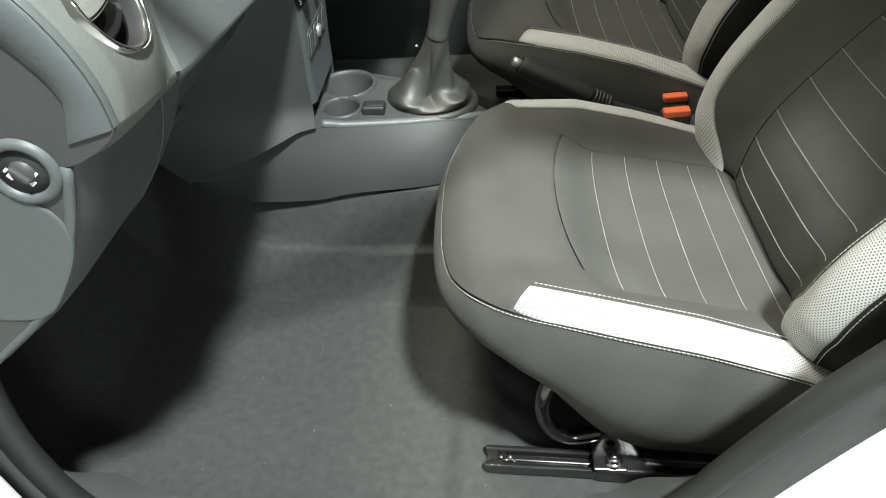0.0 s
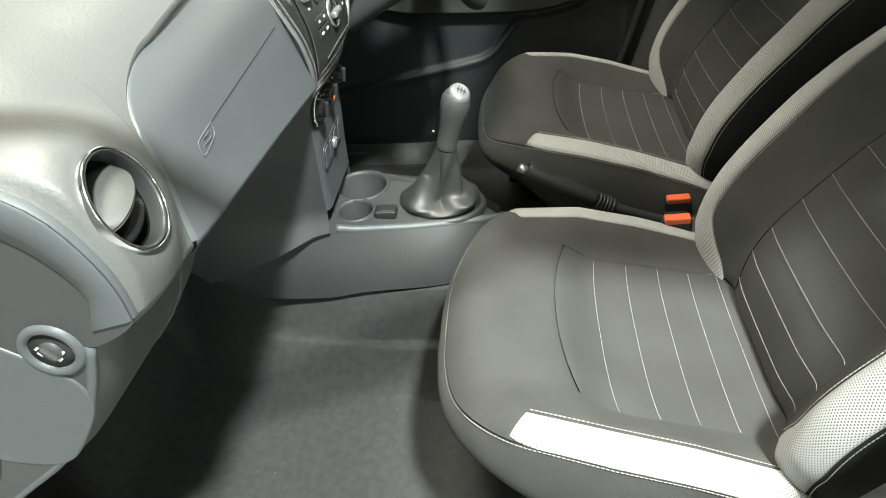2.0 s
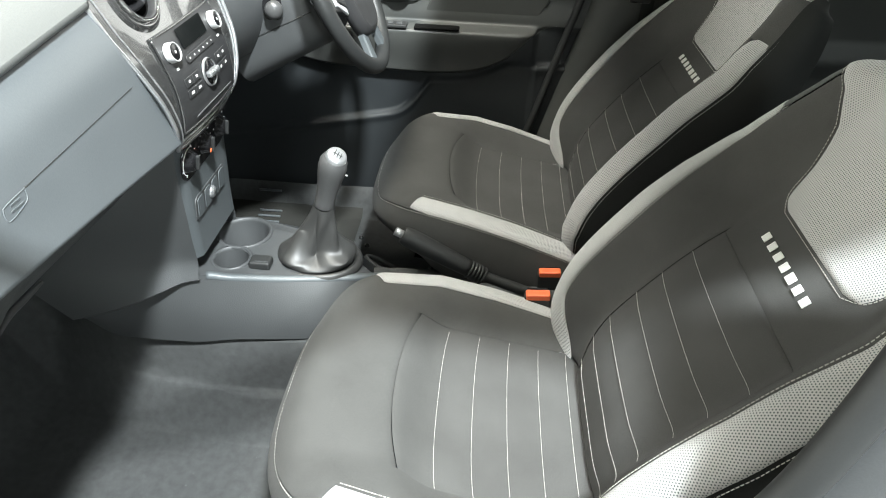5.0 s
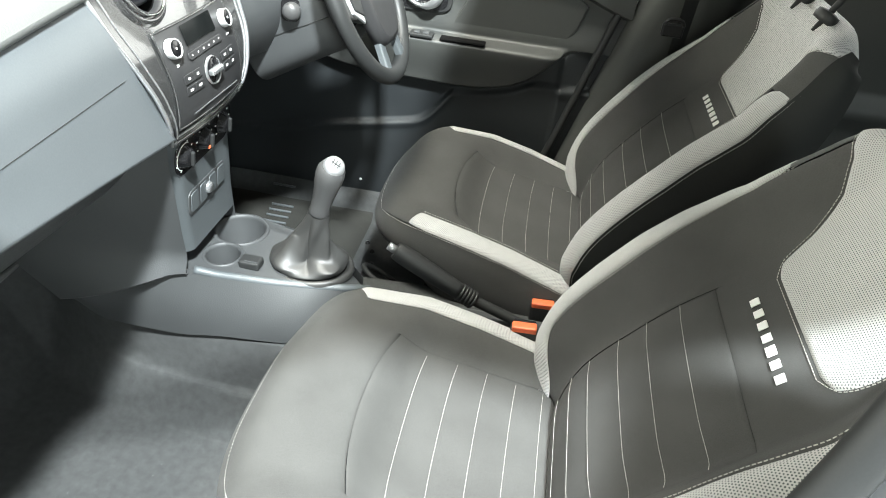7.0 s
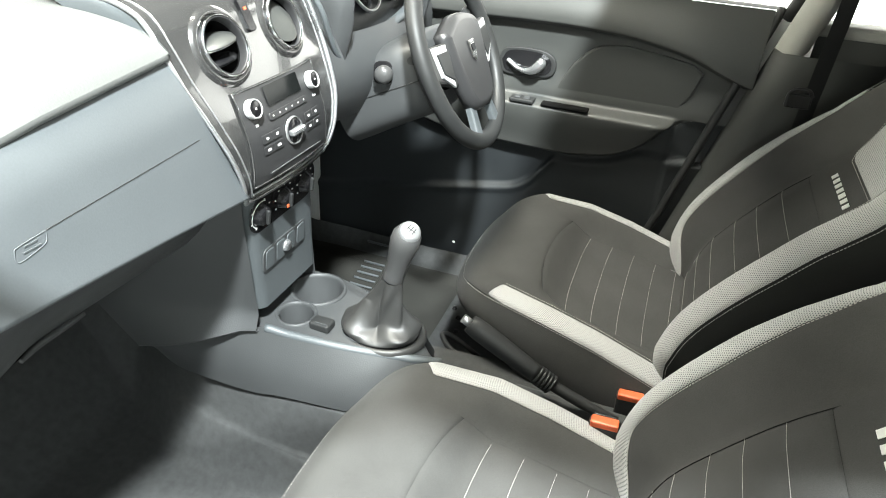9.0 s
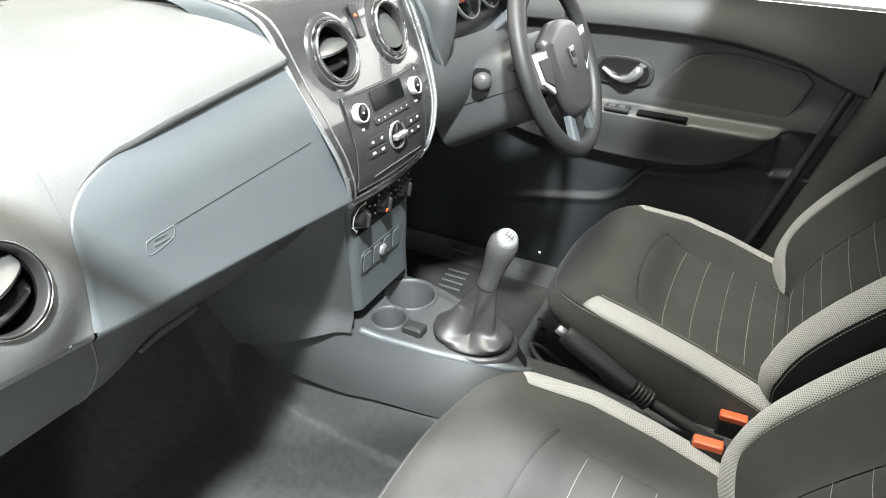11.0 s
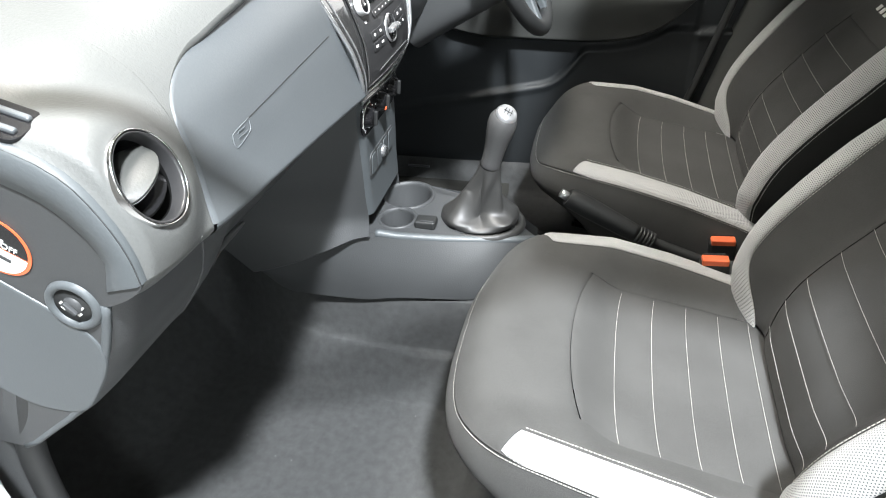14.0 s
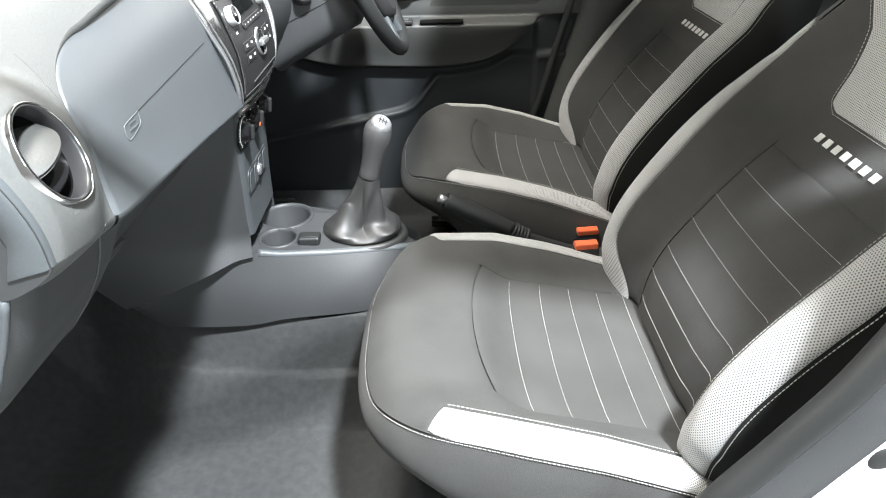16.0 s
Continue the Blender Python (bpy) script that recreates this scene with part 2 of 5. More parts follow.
def lathe(profile, n=32, sx=1.0, sy=1.0):
    """Turns (r, z) pairs about z."""
    rows = []
    for i in range(n):
        a = 2 * math.pi * i / n
        rows.append([(r * math.cos(a) * sx, r * math.sin(a) * sy, z) for r, z in profile])
    bm = grid(rows, close_u=True)
    bmesh.ops.remove_doubles(bm, verts=bm.verts, dist=1e-6)
    bmesh.ops.recalc_face_normals(bm, faces=bm.faces)
    return bm


def spline(points, n):
    """n points on a smooth curve through the given ones."""
    p = [Vector(q) for q in points]
    p = [p[0] * 2 - p[1]] + p + [p[-1] * 2 - p[-2]]
    out = []
    k = len(p) - 3
    for i in range(n):
        s = i / (n - 1) * k
        j = min(int(s), k - 1)
        t = s - j
        a, b, c, d = p[j:j + 4]
        out.append(0.5 * ((2 * b) + (c - a) * t + (2 * a - 5 * b + 4 * c - d) * t * t + (3 * b - a - 3 * c + d) * t ** 3))
    return out


def tube(points, radius, n=10, count=0, cap=True, flat=1.0):
    """A round bar along points; radius a number or a function of 0..1."""
    pts = spline(points, count) if count else [Vector(p) for p in points]
    rad = radius if callable(radius) else (lambda t: radius)
    rows, up = [], Vector((0, 0, 1))
    for i, p in enumerate(pts):
        way = (pts[min(i + 1, len(pts) - 1)] - pts[max(i - 1, 0)]).normalized()
        if abs(way.dot(up)) > 0.95:
            up = Vector((1, 0, 0)) if abs(way.x) < 0.9 else Vector((0, 1, 0))
        a = way.cross(up).normalized()
        b = a.cross(way).normalized()
        up = b
        r = rad(i / max(len(pts) - 1, 1))
        rows.append([p + (a * math.cos(2 * math.pi * k / n) + b * math.sin(2 * math.pi * k / n) * flat) * r for k in range(n)])
    bm = grid(rows, close_v=True)
    if cap:
        bm.verts.ensure_lookup_table()
        m = len(bm.verts)
        try:
            bm.faces.new([bm.verts[k] for k in range(n)][::-1])
            bm.faces.new([bm.verts[m - n + k] for k in range(n)])
        except ValueError:
            pass
    bmesh.ops.recalc_face_normals(bm, faces=bm.faces)
    return bm


def slab(outline, thick, bevel=0.0015):
    """A flat plate in xy from its outline, thick along z, with rounded upper edges."""
    bm = bmesh.new()
    vs = [bm.verts.new((x, y, 0)) for x, y in outline]
    f = bm.faces.new(vs)
    bmesh.ops.recalc_face_normals(bm, faces=[f])
    if f.normal.z < 0:
        f.normal_flip()
    ext = bmesh.ops.extrude_face_region(bm, geom=[f])
    top = [v for v in ext["geom"] if isinstance(v, bmesh.types.BMVert)]
    bmesh.ops.translate(bm, vec=(0, 0, thick), verts=top)
    if bevel:
        edges = [e for e in bm.edges if all(v in top for v in e.verts)]
        bmesh.ops.bevel(bm, geom=edges, offset=bevel, segments=2, profile=0.5, affect="EDGES")
    bmesh.ops.recalc_face_normals(bm, faces=bm.faces)
    return bm


def rounded(w, h, r, n=5):
    out = []
    for cx, cy, a0 in ((w / 2 - r, h / 2 - r, 0), (-w / 2 + r, h / 2 - r, 90), (-w / 2 + r, -h / 2 + r, 180), (w / 2 - r, -h / 2 + r, 270)):
        for i in range(n + 1):
            a = radians(a0 + 90 * i / n)
            out.append((cx + r * math.cos(a), cy + r * math.sin(a)))
    return out


def punch(bm, place, normal, r):
    """Opens a round hole of radius r in a sheet, about an axis."""
    n, c = Vector(normal).normalized(), Vector(place)
    gone = []
    for f in bm.faces:
        d = f.calc_center_median() - c
        if abs(d.dot(n)) < 0.06 and (d - n * d.dot(n)).length < r:
            gone.append(f)
    bmesh.ops.delete(bm, geom=gone, context="FACES")
    return bm


def facing(place, normal, up=(0, 0, 1)):
    """A pose whose z looks along normal, with y as near to up as can be."""
    z = Vector(normal).normalized()
    x = Vector(up).cross(z).normalized()
    y = z.cross(x)
    m = Matrix((x, y, z)).transposed().to_4x4()
    m.translation = place
    return m


# ---- seats ----
CUSH_W = ([-0.04, 0.066, 0.2, 0.45], [0.236, 0.246, 0.272, 0.284])
CREST = ([-0.03, 0.05, 0.09, 0.2, 0.3, 0.4, 0.5], [0.381, 0.391, 0.394, 0.380, 0.354, 0.320, 0.282])
MID = ([-0.03, 0.05, 0.1, 0.15, 0.175, 0.2, 0.214, 0.38, 0.46, 0.52], [0.383, 0.388, 0.386, 0.378, 0.366, 0.342, 0.332, 0.298, 0.283, 0.274])
REAR = 0.50


def front_x(a):
    """The cushion's rounded front outline."""
    return -0.018 + 0.122 * (1 - math.sqrt(max(1 - a ** 3, 0)))


def cushion_at(s, v):
    a = min(abs(s), 1.0)
    xf = front_x(a)
    x = xf + (REAR - xf) * v
    y = s * lerp(x, *CUSH_W)
    t = smooth01(0.56, 0.84, a)
    xs = np.linspace(-0.012, 0.012, 3)
    bow = 0.014 * max(1 - (y / 0.165) ** 2, 0)
    mid = sum(lerp(x + d + bow * (x < 0.3), *MID) for d in xs) / 3
    z = mid * (1 - t) + lerp(x, *CREST) * t
    f = (1 - min(v * (REAR - xf) / 0.055, 1)) ** 2.2
    g = max((a - 0.86) / 0.14, 0) ** 2
    z -= (0.034 - 0.022 * smooth01(0.55, 0.95, a)) * min((f ** 3 + g ** 3) ** (1 / 3), 1)
    return np.array((x, y, z))


def v_of(x, s=0.0):
    xf = front_x(abs(s))
    return (x - xf) / (REAR - xf)


BACK_C = [(0.448, 0.27), (0.462, 0.35), (0.488, 0.42), (0.55, 0.51), (0.60, 0.572), (0.655, 0.634), (0.698, 0.69), (0.734, 0.765), (0.754, 0.825), (0.772, 0.852)]
BACK_P = spline([(x, 0, z) for x, z in BACK_C], 120)
BACK_W = ([0, 0.12, 0.4, 0.62, 0.78, 0.9, 1.0], [0.250, 0.278, 0.284, 0.270, 0.242, 0.216, 0.185])
BACK_IN = (-0.58, 0.48)
BACK_B = ([0, 0.1, 0.3, 0.5, 0.7, 0.85, 1.0], [0.035, 0.058, 0.068, 0.070, 0.058, 0.030, 0.0])


def back_frame(h):
    k = min(max(h, 0), 1) * (len(BACK_P) - 1)
    i = min(int(k), len(BACK_P) - 2)
    p = BACK_P[i].lerp(BACK_P[i + 1], k - i)
    w = (BACK_P[min(i + 4, 119)] - BACK_P[max(i - 4, 0)]).normalized()
    return p, Vector((-w.z, 0, w.x))


def back_at(s, h):
    p, n = back_frame(h)
    a = min(abs(s), 1.0)
    off = lerp(h, *BACK_B) * smooth01(0.50, 0.86, a) - 0.022 * max((a - 0.84) / 0.16, 0) ** 2
    # the padded middle is a little proud of its side seams
    off += 0.006 * (1 - smooth01(0.3, 0.56, a)) * (1 - smooth01(0.44, 0.52, h))
    # pinched cloth at the top of the inner bolster
    off -= 0.007 * math.exp(-((s - 0.60) / 0.07) ** 2 - ((h - 0.545) / 0.022) ** 2)
    q = p + n * off
    return np.array((q.x, s * lerp(h, *BACK_W), q.z))


def back_rear(s, h):
    p, n = back_frame(h)
    t = lerp(h, [0, 0.2, 0.7, 0.9, 1], [0.10, 0.112, 0.096, 0.082, 0.070])
    q = p - n * (t - 0.02 * abs(s) ** 4)
    return np.array((q.x, s * lerp(h, *BACK_W) * 0.97, q.z))


def between(fa, fb, a0, a1, na, nb, bulge, out):
    """A wall from the line fa(t) to the line fb(t), swelling along out(t)."""
    rows = []
    for t in np.linspace(a0, a1, na):
        p, q = np.array(fa(t)), np.array(fb(t))
        o = np.array(out(t))
        rows.append([p + (q - p) * k + o * bulge * math.sin(math.pi * k) for k in np.linspace(0, 1, nb)])
    return rows


def fix(bm):
    bmesh.ops.recalc_face_normals(bm, faces=bm.faces)
    return bm


def build_seat():
    seat = thing("car_seat", "charcoal cloth car seat with pale mesh side trims", "car seat", "front seats")
    trim_in = lambda v: 0.832 - 0.05 * smooth01(0.80, 0.96, v)
    # cushion
    front_v = v_of(0.162)

    def cut(s):
        return front_v - 0.030 * max(1 - (s / 0.6) ** 2, 0)

    part("seat_front", seam_patch(lambda s, k: cushion_at(s, k * cut(s)), -0.60, 0.60, 0.0, 1.0, 26, 14, open_edges="lrb"), "cloth", seat)
    part("seat_insert", seam_patch(lambda s, k: cushion_at(s, cut(s) + k * (0.955 - cut(s))), -0.60, 0.60, 0.0, 1.0, 26, 22, lift=0.0008, sink=0.0016, width=0.007), "cloth", seat, "quilted charcoal cloth centre panel")
    for sg, nm in ((1, "seat_bolster"), (-1, "seat_bolster")):
        lo = (lambda v: 0.60) if sg > 0 else (lambda v: -trim_in(v))
        hi = (lambda v: trim_in(v)) if sg > 0 else (lambda v: -0.60)
        # front corner of the bolster, then the pale trim behind it
        lo2 = (lambda v: trim_in(v)) if sg > 0 else (lambda v: -1.0)
        hi2 = (lambda v: 1.0) if sg > 0 else (lambda v: -trim_in(v))
        v_cut = lambda s: max(v_of(lerp(abs(s), [0.83, 0.98], [0.098, 0.074]), abs(s)), 0.012)
        vs = v_of(0.098, 0.848)
        part(nm, seam_patch(cushion_at, lo, hi, 0.0, 0.955, 12, 40, open_edges=("r" if sg < 0 else "l") + "bt", sink=lambda v: 0.0024 * smooth01(vs - 0.01, vs + 0.02, v)), "cloth", seat)
        part("seat_corner", seam_patch(lambda s, k: cushion_at(s, v_cut(s) * k), lo2, hi2, 0.0, 1.0, 18, 10, open_edges="lrb", sink=0.0012, width=0.005), "cloth", seat)
        part("seat_trim", seam_patch(lambda s, k: cushion_at(s, v_cut(s) + (0.955 - v_cut(s)) * k), lo2, hi2, 0.0, 1.0, 18, 34, lift=0.0010, sink=0.003, width=0.006), "mesh", seat, "pale perforated mesh trim")
        inner = [cushion_at(sg * (trim_in(v) - 0.012), v) + (0, 0, 0.0010) for v in np.linspace(vs + 0.02, 0.95, 40)]
        part("stitching", dashes(inner, r=0.00045), "thread", seat, "pale sewn stitches")
        outer = []
        for s in np.linspace(0.80, 1.0, 24):
            outer.append(cushion_at(sg * s, 0) + (-0.001, sg * 0.0015, -0.004))
        for v in np.linspace(0.01, 0.95, 50):
            outer.append(cushion_at(sg * 1.0, v) + (0, sg * 0.0015, -0.004))
        part("stitching", dashes(outer, r=0.00042, up=(0, sg, 0.5)), "thread", seat, "pale sewn stitches")
    nose = [cushion_at(s, 0) + (-0.002, 0, -0.004) for s in np.linspace(-0.8, 0.8, 60)]
    part("stitching", dashes(nose, 0.0036, 0.0030, 0.00022), "thread", seat, "pale sewn stitches")
    for x in (0.214, 0.270, 0.325, 0.379, 0.430):
        line = [cushion_at(s, v_of(x - 0.001 * (1 - (s / 0.6) ** 2), 0.0)) + (0, 0, 0.0016) for s in np.linspace(-0.6, 0.585, 30)]
        part("stitching", dashes(line, 0.0036, 0.0008, 0.00024), "thread", seat, "pale sewn stitches")
    # skirt round the front and both sides
    rim = [cushion_at(-1, v) for v in np.linspace(0.97, 0, 34)] + [cushion_at(math.sin(q) , 0) for q in np.linspace(-1.53, 1.53, 90)] + [cushion_at(1, v) for v in np.linspace(0, 0.97, 34)]
    rows = []
    for i, p in enumerate(rim):
        a, b = rim[max(i - 1, 0)], rim[min(i + 1, len(rim) - 1)]
        w = np.array((b - a)[:2])
        o = np.array((w[1], -w[0])) / (np.linalg.norm(w) + 1e-9)
        if np.dot(o, p[:2] - np.array((0.25, 0))) < 0:
            o = -o
        zb = sum(lerp(p[0] + d, [-0.03, 0.05, 0.116, 0.152, 0.193, 0.26, 0.5], [0.275, 0.266, 0.224, 0.190, 0.152, 0.112, 0.10]) for d in (-0.02, -0.01, 0, 0.01, 0.02)) / 5
        side = smooth01(0.0, 0.2, p[0])
        row = []
        for k in np.linspace(0, 1, 12):
            bulge = 0.017 * math.sin(math.pi * min(k * 1.05, 1)) - (0.050 - 0.032 * side) * k ** 4 - 0.0025 * (k < 0.01)
            row.append((p[0] + o[0] * bulge, p[1] + o[1] * bulge, p[2] + (zb - p[2]) * k - 0.002))
        rows.append(row)
    part("seat_skirt", fix(grid(rows)), "cloth", seat)
    under = [[(x, y, lerp(x, [-0.03, 0.1, 0.5], [0.25, 0.2, 0.17])) for y in np.linspace(-0.18, 0.18, 6)] for x in np.linspace(0.08, 0.5, 8)]
    part("seat_pan", fix(grid(under)), "steel", seat)
    # backrest
    part("back_insert", seam_patch(back_at, BACK_IN[0], BACK_IN[1], 0.03, 0.49, 34, 70, flip=True, sink=0.0016, width=0.007), "cloth", seat, "quilted charcoal cloth centre panel")
    part("back_upper", seam_patch(back_at, BACK_IN[0], BACK_IN[1], 0.49, 1.0, 26, 22, flip=True, open_edges="lrt"), "cloth", seat)
    tb = lambda h: 0.775 + 0.07 * smooth01(0.3, 0.8, h) - 0.165 * (1 - smooth01(0.0, 0.17, h))
    for sg in (1, -1):
        lo = (lambda h: BACK_IN[1]) if sg > 0 else (lambda h: -tb(h))
        hi = (lambda h: tb(h)) if sg > 0 else (lambda h: BACK_IN[0])
        part("back_bolster", seam_patch(back_at, lo, hi, 0.03, 1.0, 9, 36, flip=True, open_edges="rt" if sg < 0 else "lt"), "cloth", seat)
        lo2 = (lambda h: tb(h)) if sg > 0 else (lambda h: -1.0)
        hi2 = (lambda h: 1.0) if sg > 0 else (lambda h: -tb(h))
        tip = lambda h: (1.0 - tb(h)) * (1 - math.sqrt(max(1 - max((h - 0.715) / 0.05, 0) ** 2, 0)))
        lo3 = (lambda h: tb(h) + tip(h) * 0.96) if sg > 0 else (lambda h: -1.0)
        hi3 = (lambda h: 1.0) if sg > 0 else (lambda h: -tb(h) - tip(h) * 0.96)
        part("back_trim", seam_patch(back_at, lo3, hi3, 0.0, 0.765, 12, 40, flip=True, lift=0.0010, sink=0.003, width=0.006), "mesh", seat, "pale perforated mesh trim")
        part("back_shoulder", seam_patch(back_at, lo2, hi2, 0.75, 1.0, 8, 12, flip=True, open_edges="lrtb"), "cloth", seat)
        line = [back_at(sg * (tb(h) - 0.012), h) + (-0.0008, 0, 0.0008) for h in np.linspace(0.03, 0.76, 60)]
        part("stitching", dashes(line, up=(-0.8, 0, 0.6)), "thread", seat, "pale sewn stitches")
        rows = between(lambda h: back_at(sg, h), lambda h: back_rear(sg, h), 0, 1, 40, 9, 0.016, lambda h: (0, sg, 0))
        part("back_side", fix(grid(rows)), "seatback", seat)
        line = [back_at(sg, h) + (0.004, sg * 0.002, -0.003) for h in np.linspace(0.03, 0.95, 60)]
        part("stitching", dashes(line, up=(0, sg, 0)), "thread", seat, "pale sewn stitches")
    part("seat_rear", fix(grid([[back_rear(s, h) for s in np.linspace(-1, 1, 16)] for h in np.linspace(0, 1, 24)])), "seatback", seat)
    rows = between(lambda s: back_at(s, 1), lambda s: back_rear(s, 1), -1, 1, 40, 13, 0.03, lambda s: np.array((0.35, 0, 0.94)) * (1 - abs(s) ** 5))
    part("back_top", fix(grid(rows, across=True)), "mesh", seat, "pale perforated mesh over the top edge")
    # pale shield below the headrest
    hw = lambda h: lerp(h, [0.615, 0.622, 0.632, 0.655, 0.70, 0.78, 0.85, 0.92, 1.0], [0.33, 0.39, 0.43, 0.465, 0.505, 0.59, 0.72, 1.0, 1.0])
    part("head_panel", seam_patch(back_at, lambda h: -hw(h), hw, 0.615, 1.0, 22, 24, flip=True, lift=0.0035, sink=0.0036, width=0.007, open_edges="t", across="u"), "mesh", seat, "pale perforated mesh shield")
    edge = [back_at(-hw(h) - 0.012, h) for h in np.linspace(1, 0.622, 30)] + [back_at(s, 0.608) for s in np.linspace(-0.34, 0.34, 24)] + [back_at(hw(h) + 0.012, h) for h in np.linspace(0.622, 1, 30)]
    part("stitching", dashes([e + (-0.001, 0, 0.001) for e in edge], up=(-0.8, 0, 0.6)), "thread", seat, "pale sewn stitches")
    for h in (0.072, 0.148, 0.222, 0.284, 0.338, 0.418):
        line = [back_at(s, h - 0.004 * (1 - (s / 0.56) ** 2)) + (-0.0015, 0, 0.0015) for s in np.linspace(BACK_IN[0] + 0.01, BACK_IN[1] - 0.01, 30)]
        part("stitching", dashes(line, 0.0036, 0.0008, 0.00024, up=(-0.8, 0, 0.6)), "thread", seat, "pale sewn stitches")
    # embroidered name, as seven plain blocks
    for k in range(7):
        y = 0.068 - k * 0.0232
        p, n = back_frame(0.553)
        b = box(0.0135 if k not in (4,) else 0.0165, 0.0130, 0.0016, bevel=0.0012)
        move(b, facing(p + n * 0.0022 + Vector((0, y, 0)), n))
        part("badge_block", b, "white", seat, "white embroidered block")
    # headrest on two posts
    ph, nh = back_frame(1.0)
    base = Vector((0.774, 0, 0.872))
    for y in (-0.075, 0.075):
        b = Vector((base.x, y, base.z))
        up = Vector((0.40, 0, 0.92))
        part("headrest_post", tube([b - up * 0.04, b + up * 0.16], 0.006, 12), "rubber", seat, "black steel post")
        c = lathe([(0.0, 0.014), (0.011, 0.014), (0.020, 0.011), (0.022, 0.002), (0.020, -0.006), (0.0, -0.006)], 24, 1.0, 1.25)
        part("post_collar", move(c, facing(b - up * 0.014, up, (0, 1, 0))), "rubber", seat, "black plastic collar")
    hc = Vector((base.x, 0, base.z)) + Vector((0.40, 0, 0.92)) * 0.19
    hb = box(0.10, 0.25, 0.17, bevel=0.045, seg=5)
    for f in hb.faces:
        f.smooth = True
    part("headrest", move(hb, Matrix.Translation(hc) @ pose(0, 0, 0, 0, 20, 0)), "seatback", seat, "black cloth headrest")
    # runners, brackets, bolts and the bent bars
    for sg in (-1, 1):
        turn = Matrix.Translation((0.04, sg * 0.222, 0.012)) @ pose(0, 0, 0, 0, 0, -3.2 if sg < 0 else 0)
        part("runner", move(box(0.50, 0.036, 0.006, (0.25, 0, 0.003), 0.001), turn), "rail", seat)
        for d in (-0.0145, 0.0145):
            part("runner_lip", move(box(0.17, 0.009, 0.020, (0.082, d, 0.012), 0.0032, 3), turn), "rail", seat, "polished black steel lip")
        part("runner_slide", move(box(0.13, 0.009, 0.008, (0.095, 0.002, 0.010), 0.002), turn), "rail", seat)
        for k, d in ((0.022, 0.003), (0.030, -0.002), (0.036, 0.004), (0.042, -0.003)):
            part("runner_ball", move(lathe([(0, 0.004), (0.003, 0.003), (0.004, 0), (0.003, -0.003), (0, -0.004)], 10), turn @ Matrix.Translation((k, d, 0.012))), "chrome", seat, "bright steel ball")
        part("runner_stop", move(box(0.006, 0.008, 0.012, (0.062, -0.022 * -sg * -1, 0.006), 0.001), turn), "rail", seat)
        part("runner_cover", move(box(0.36, 0.044, 0.030, (0.345, 0, 0.015), 0.005, 3), turn), "rail", seat)
        part("cover_ridge", move(box(0.30, 0.016, 0.012, (0.385, 0.004, 0.032), 0.004, 3), turn), "rail", seat)
        outline = [(0.158, 0.0), (0.235, 0.0), (0.222, 0.026), (0.205, 0.060), (0.190, 0.078), (0.178, 0.078), (0.166, 0.040)]
        part("bracket", move(slab(outline, 0.010, 0.003), turn @ Matrix(((1, 0, 0, 0), (0, 0, -1, 0.016), (0, 1, 0, 0.026), (0, 0, 0, 1)))), "rail", seat, "black pressed steel bracket")
        # black disc on the bracket paints the dark of a hole
        part("bracket_hole", move(lathe([(0, 0.0015), (0.006, 0.0015), (0.007, 0)], 16), turn @ facing((0.184, 0.006, 0.062), (0, -1, 0))), "void", seat)
        part("bolt_plate", move(box(0.050, 0.034, 0.006, (0.185, -0.004, 0.030), 0.003), turn), "rail", seat)
        nut = join(lathe([(0, 0.004), (0.013, 0.004), (0.014, 0.0)], 24), lathe([(0, 0.010), (0.0085, 0.010), (0.0095, 0.004)], 6), lathe([(0, 0.016), (0.004, 0.015), (0.0045, 0.010)], 12))
        part("bolt", move(nut, turn @ Matrix.Translation((0.190, -0.006, 0.033))), "chrome", seat, "bright hexagon nut")
        bar = [(0.135, sg * 0.205, 0.215), (0.122, sg * 0.215, 0.175), (0.124, sg * 0.215, 0.130), (0.138, sg * 0.215, 0.094), (0.168, sg * 0.214, 0.072), (0.215, sg * 0.210, 0.078)]
        part("adjuster_bar", tube(bar, 0.0115, 14, 50), "rail", seat, "glossy black bent steel bar")
    return seat


passenger_seat = build_seat()
driver_seat = copy_thing(passenger_seat, pose(0.036, 0.712, 0.008))
tagged(driver_seat, "charcoal cloth car seat beside the steering wheel")


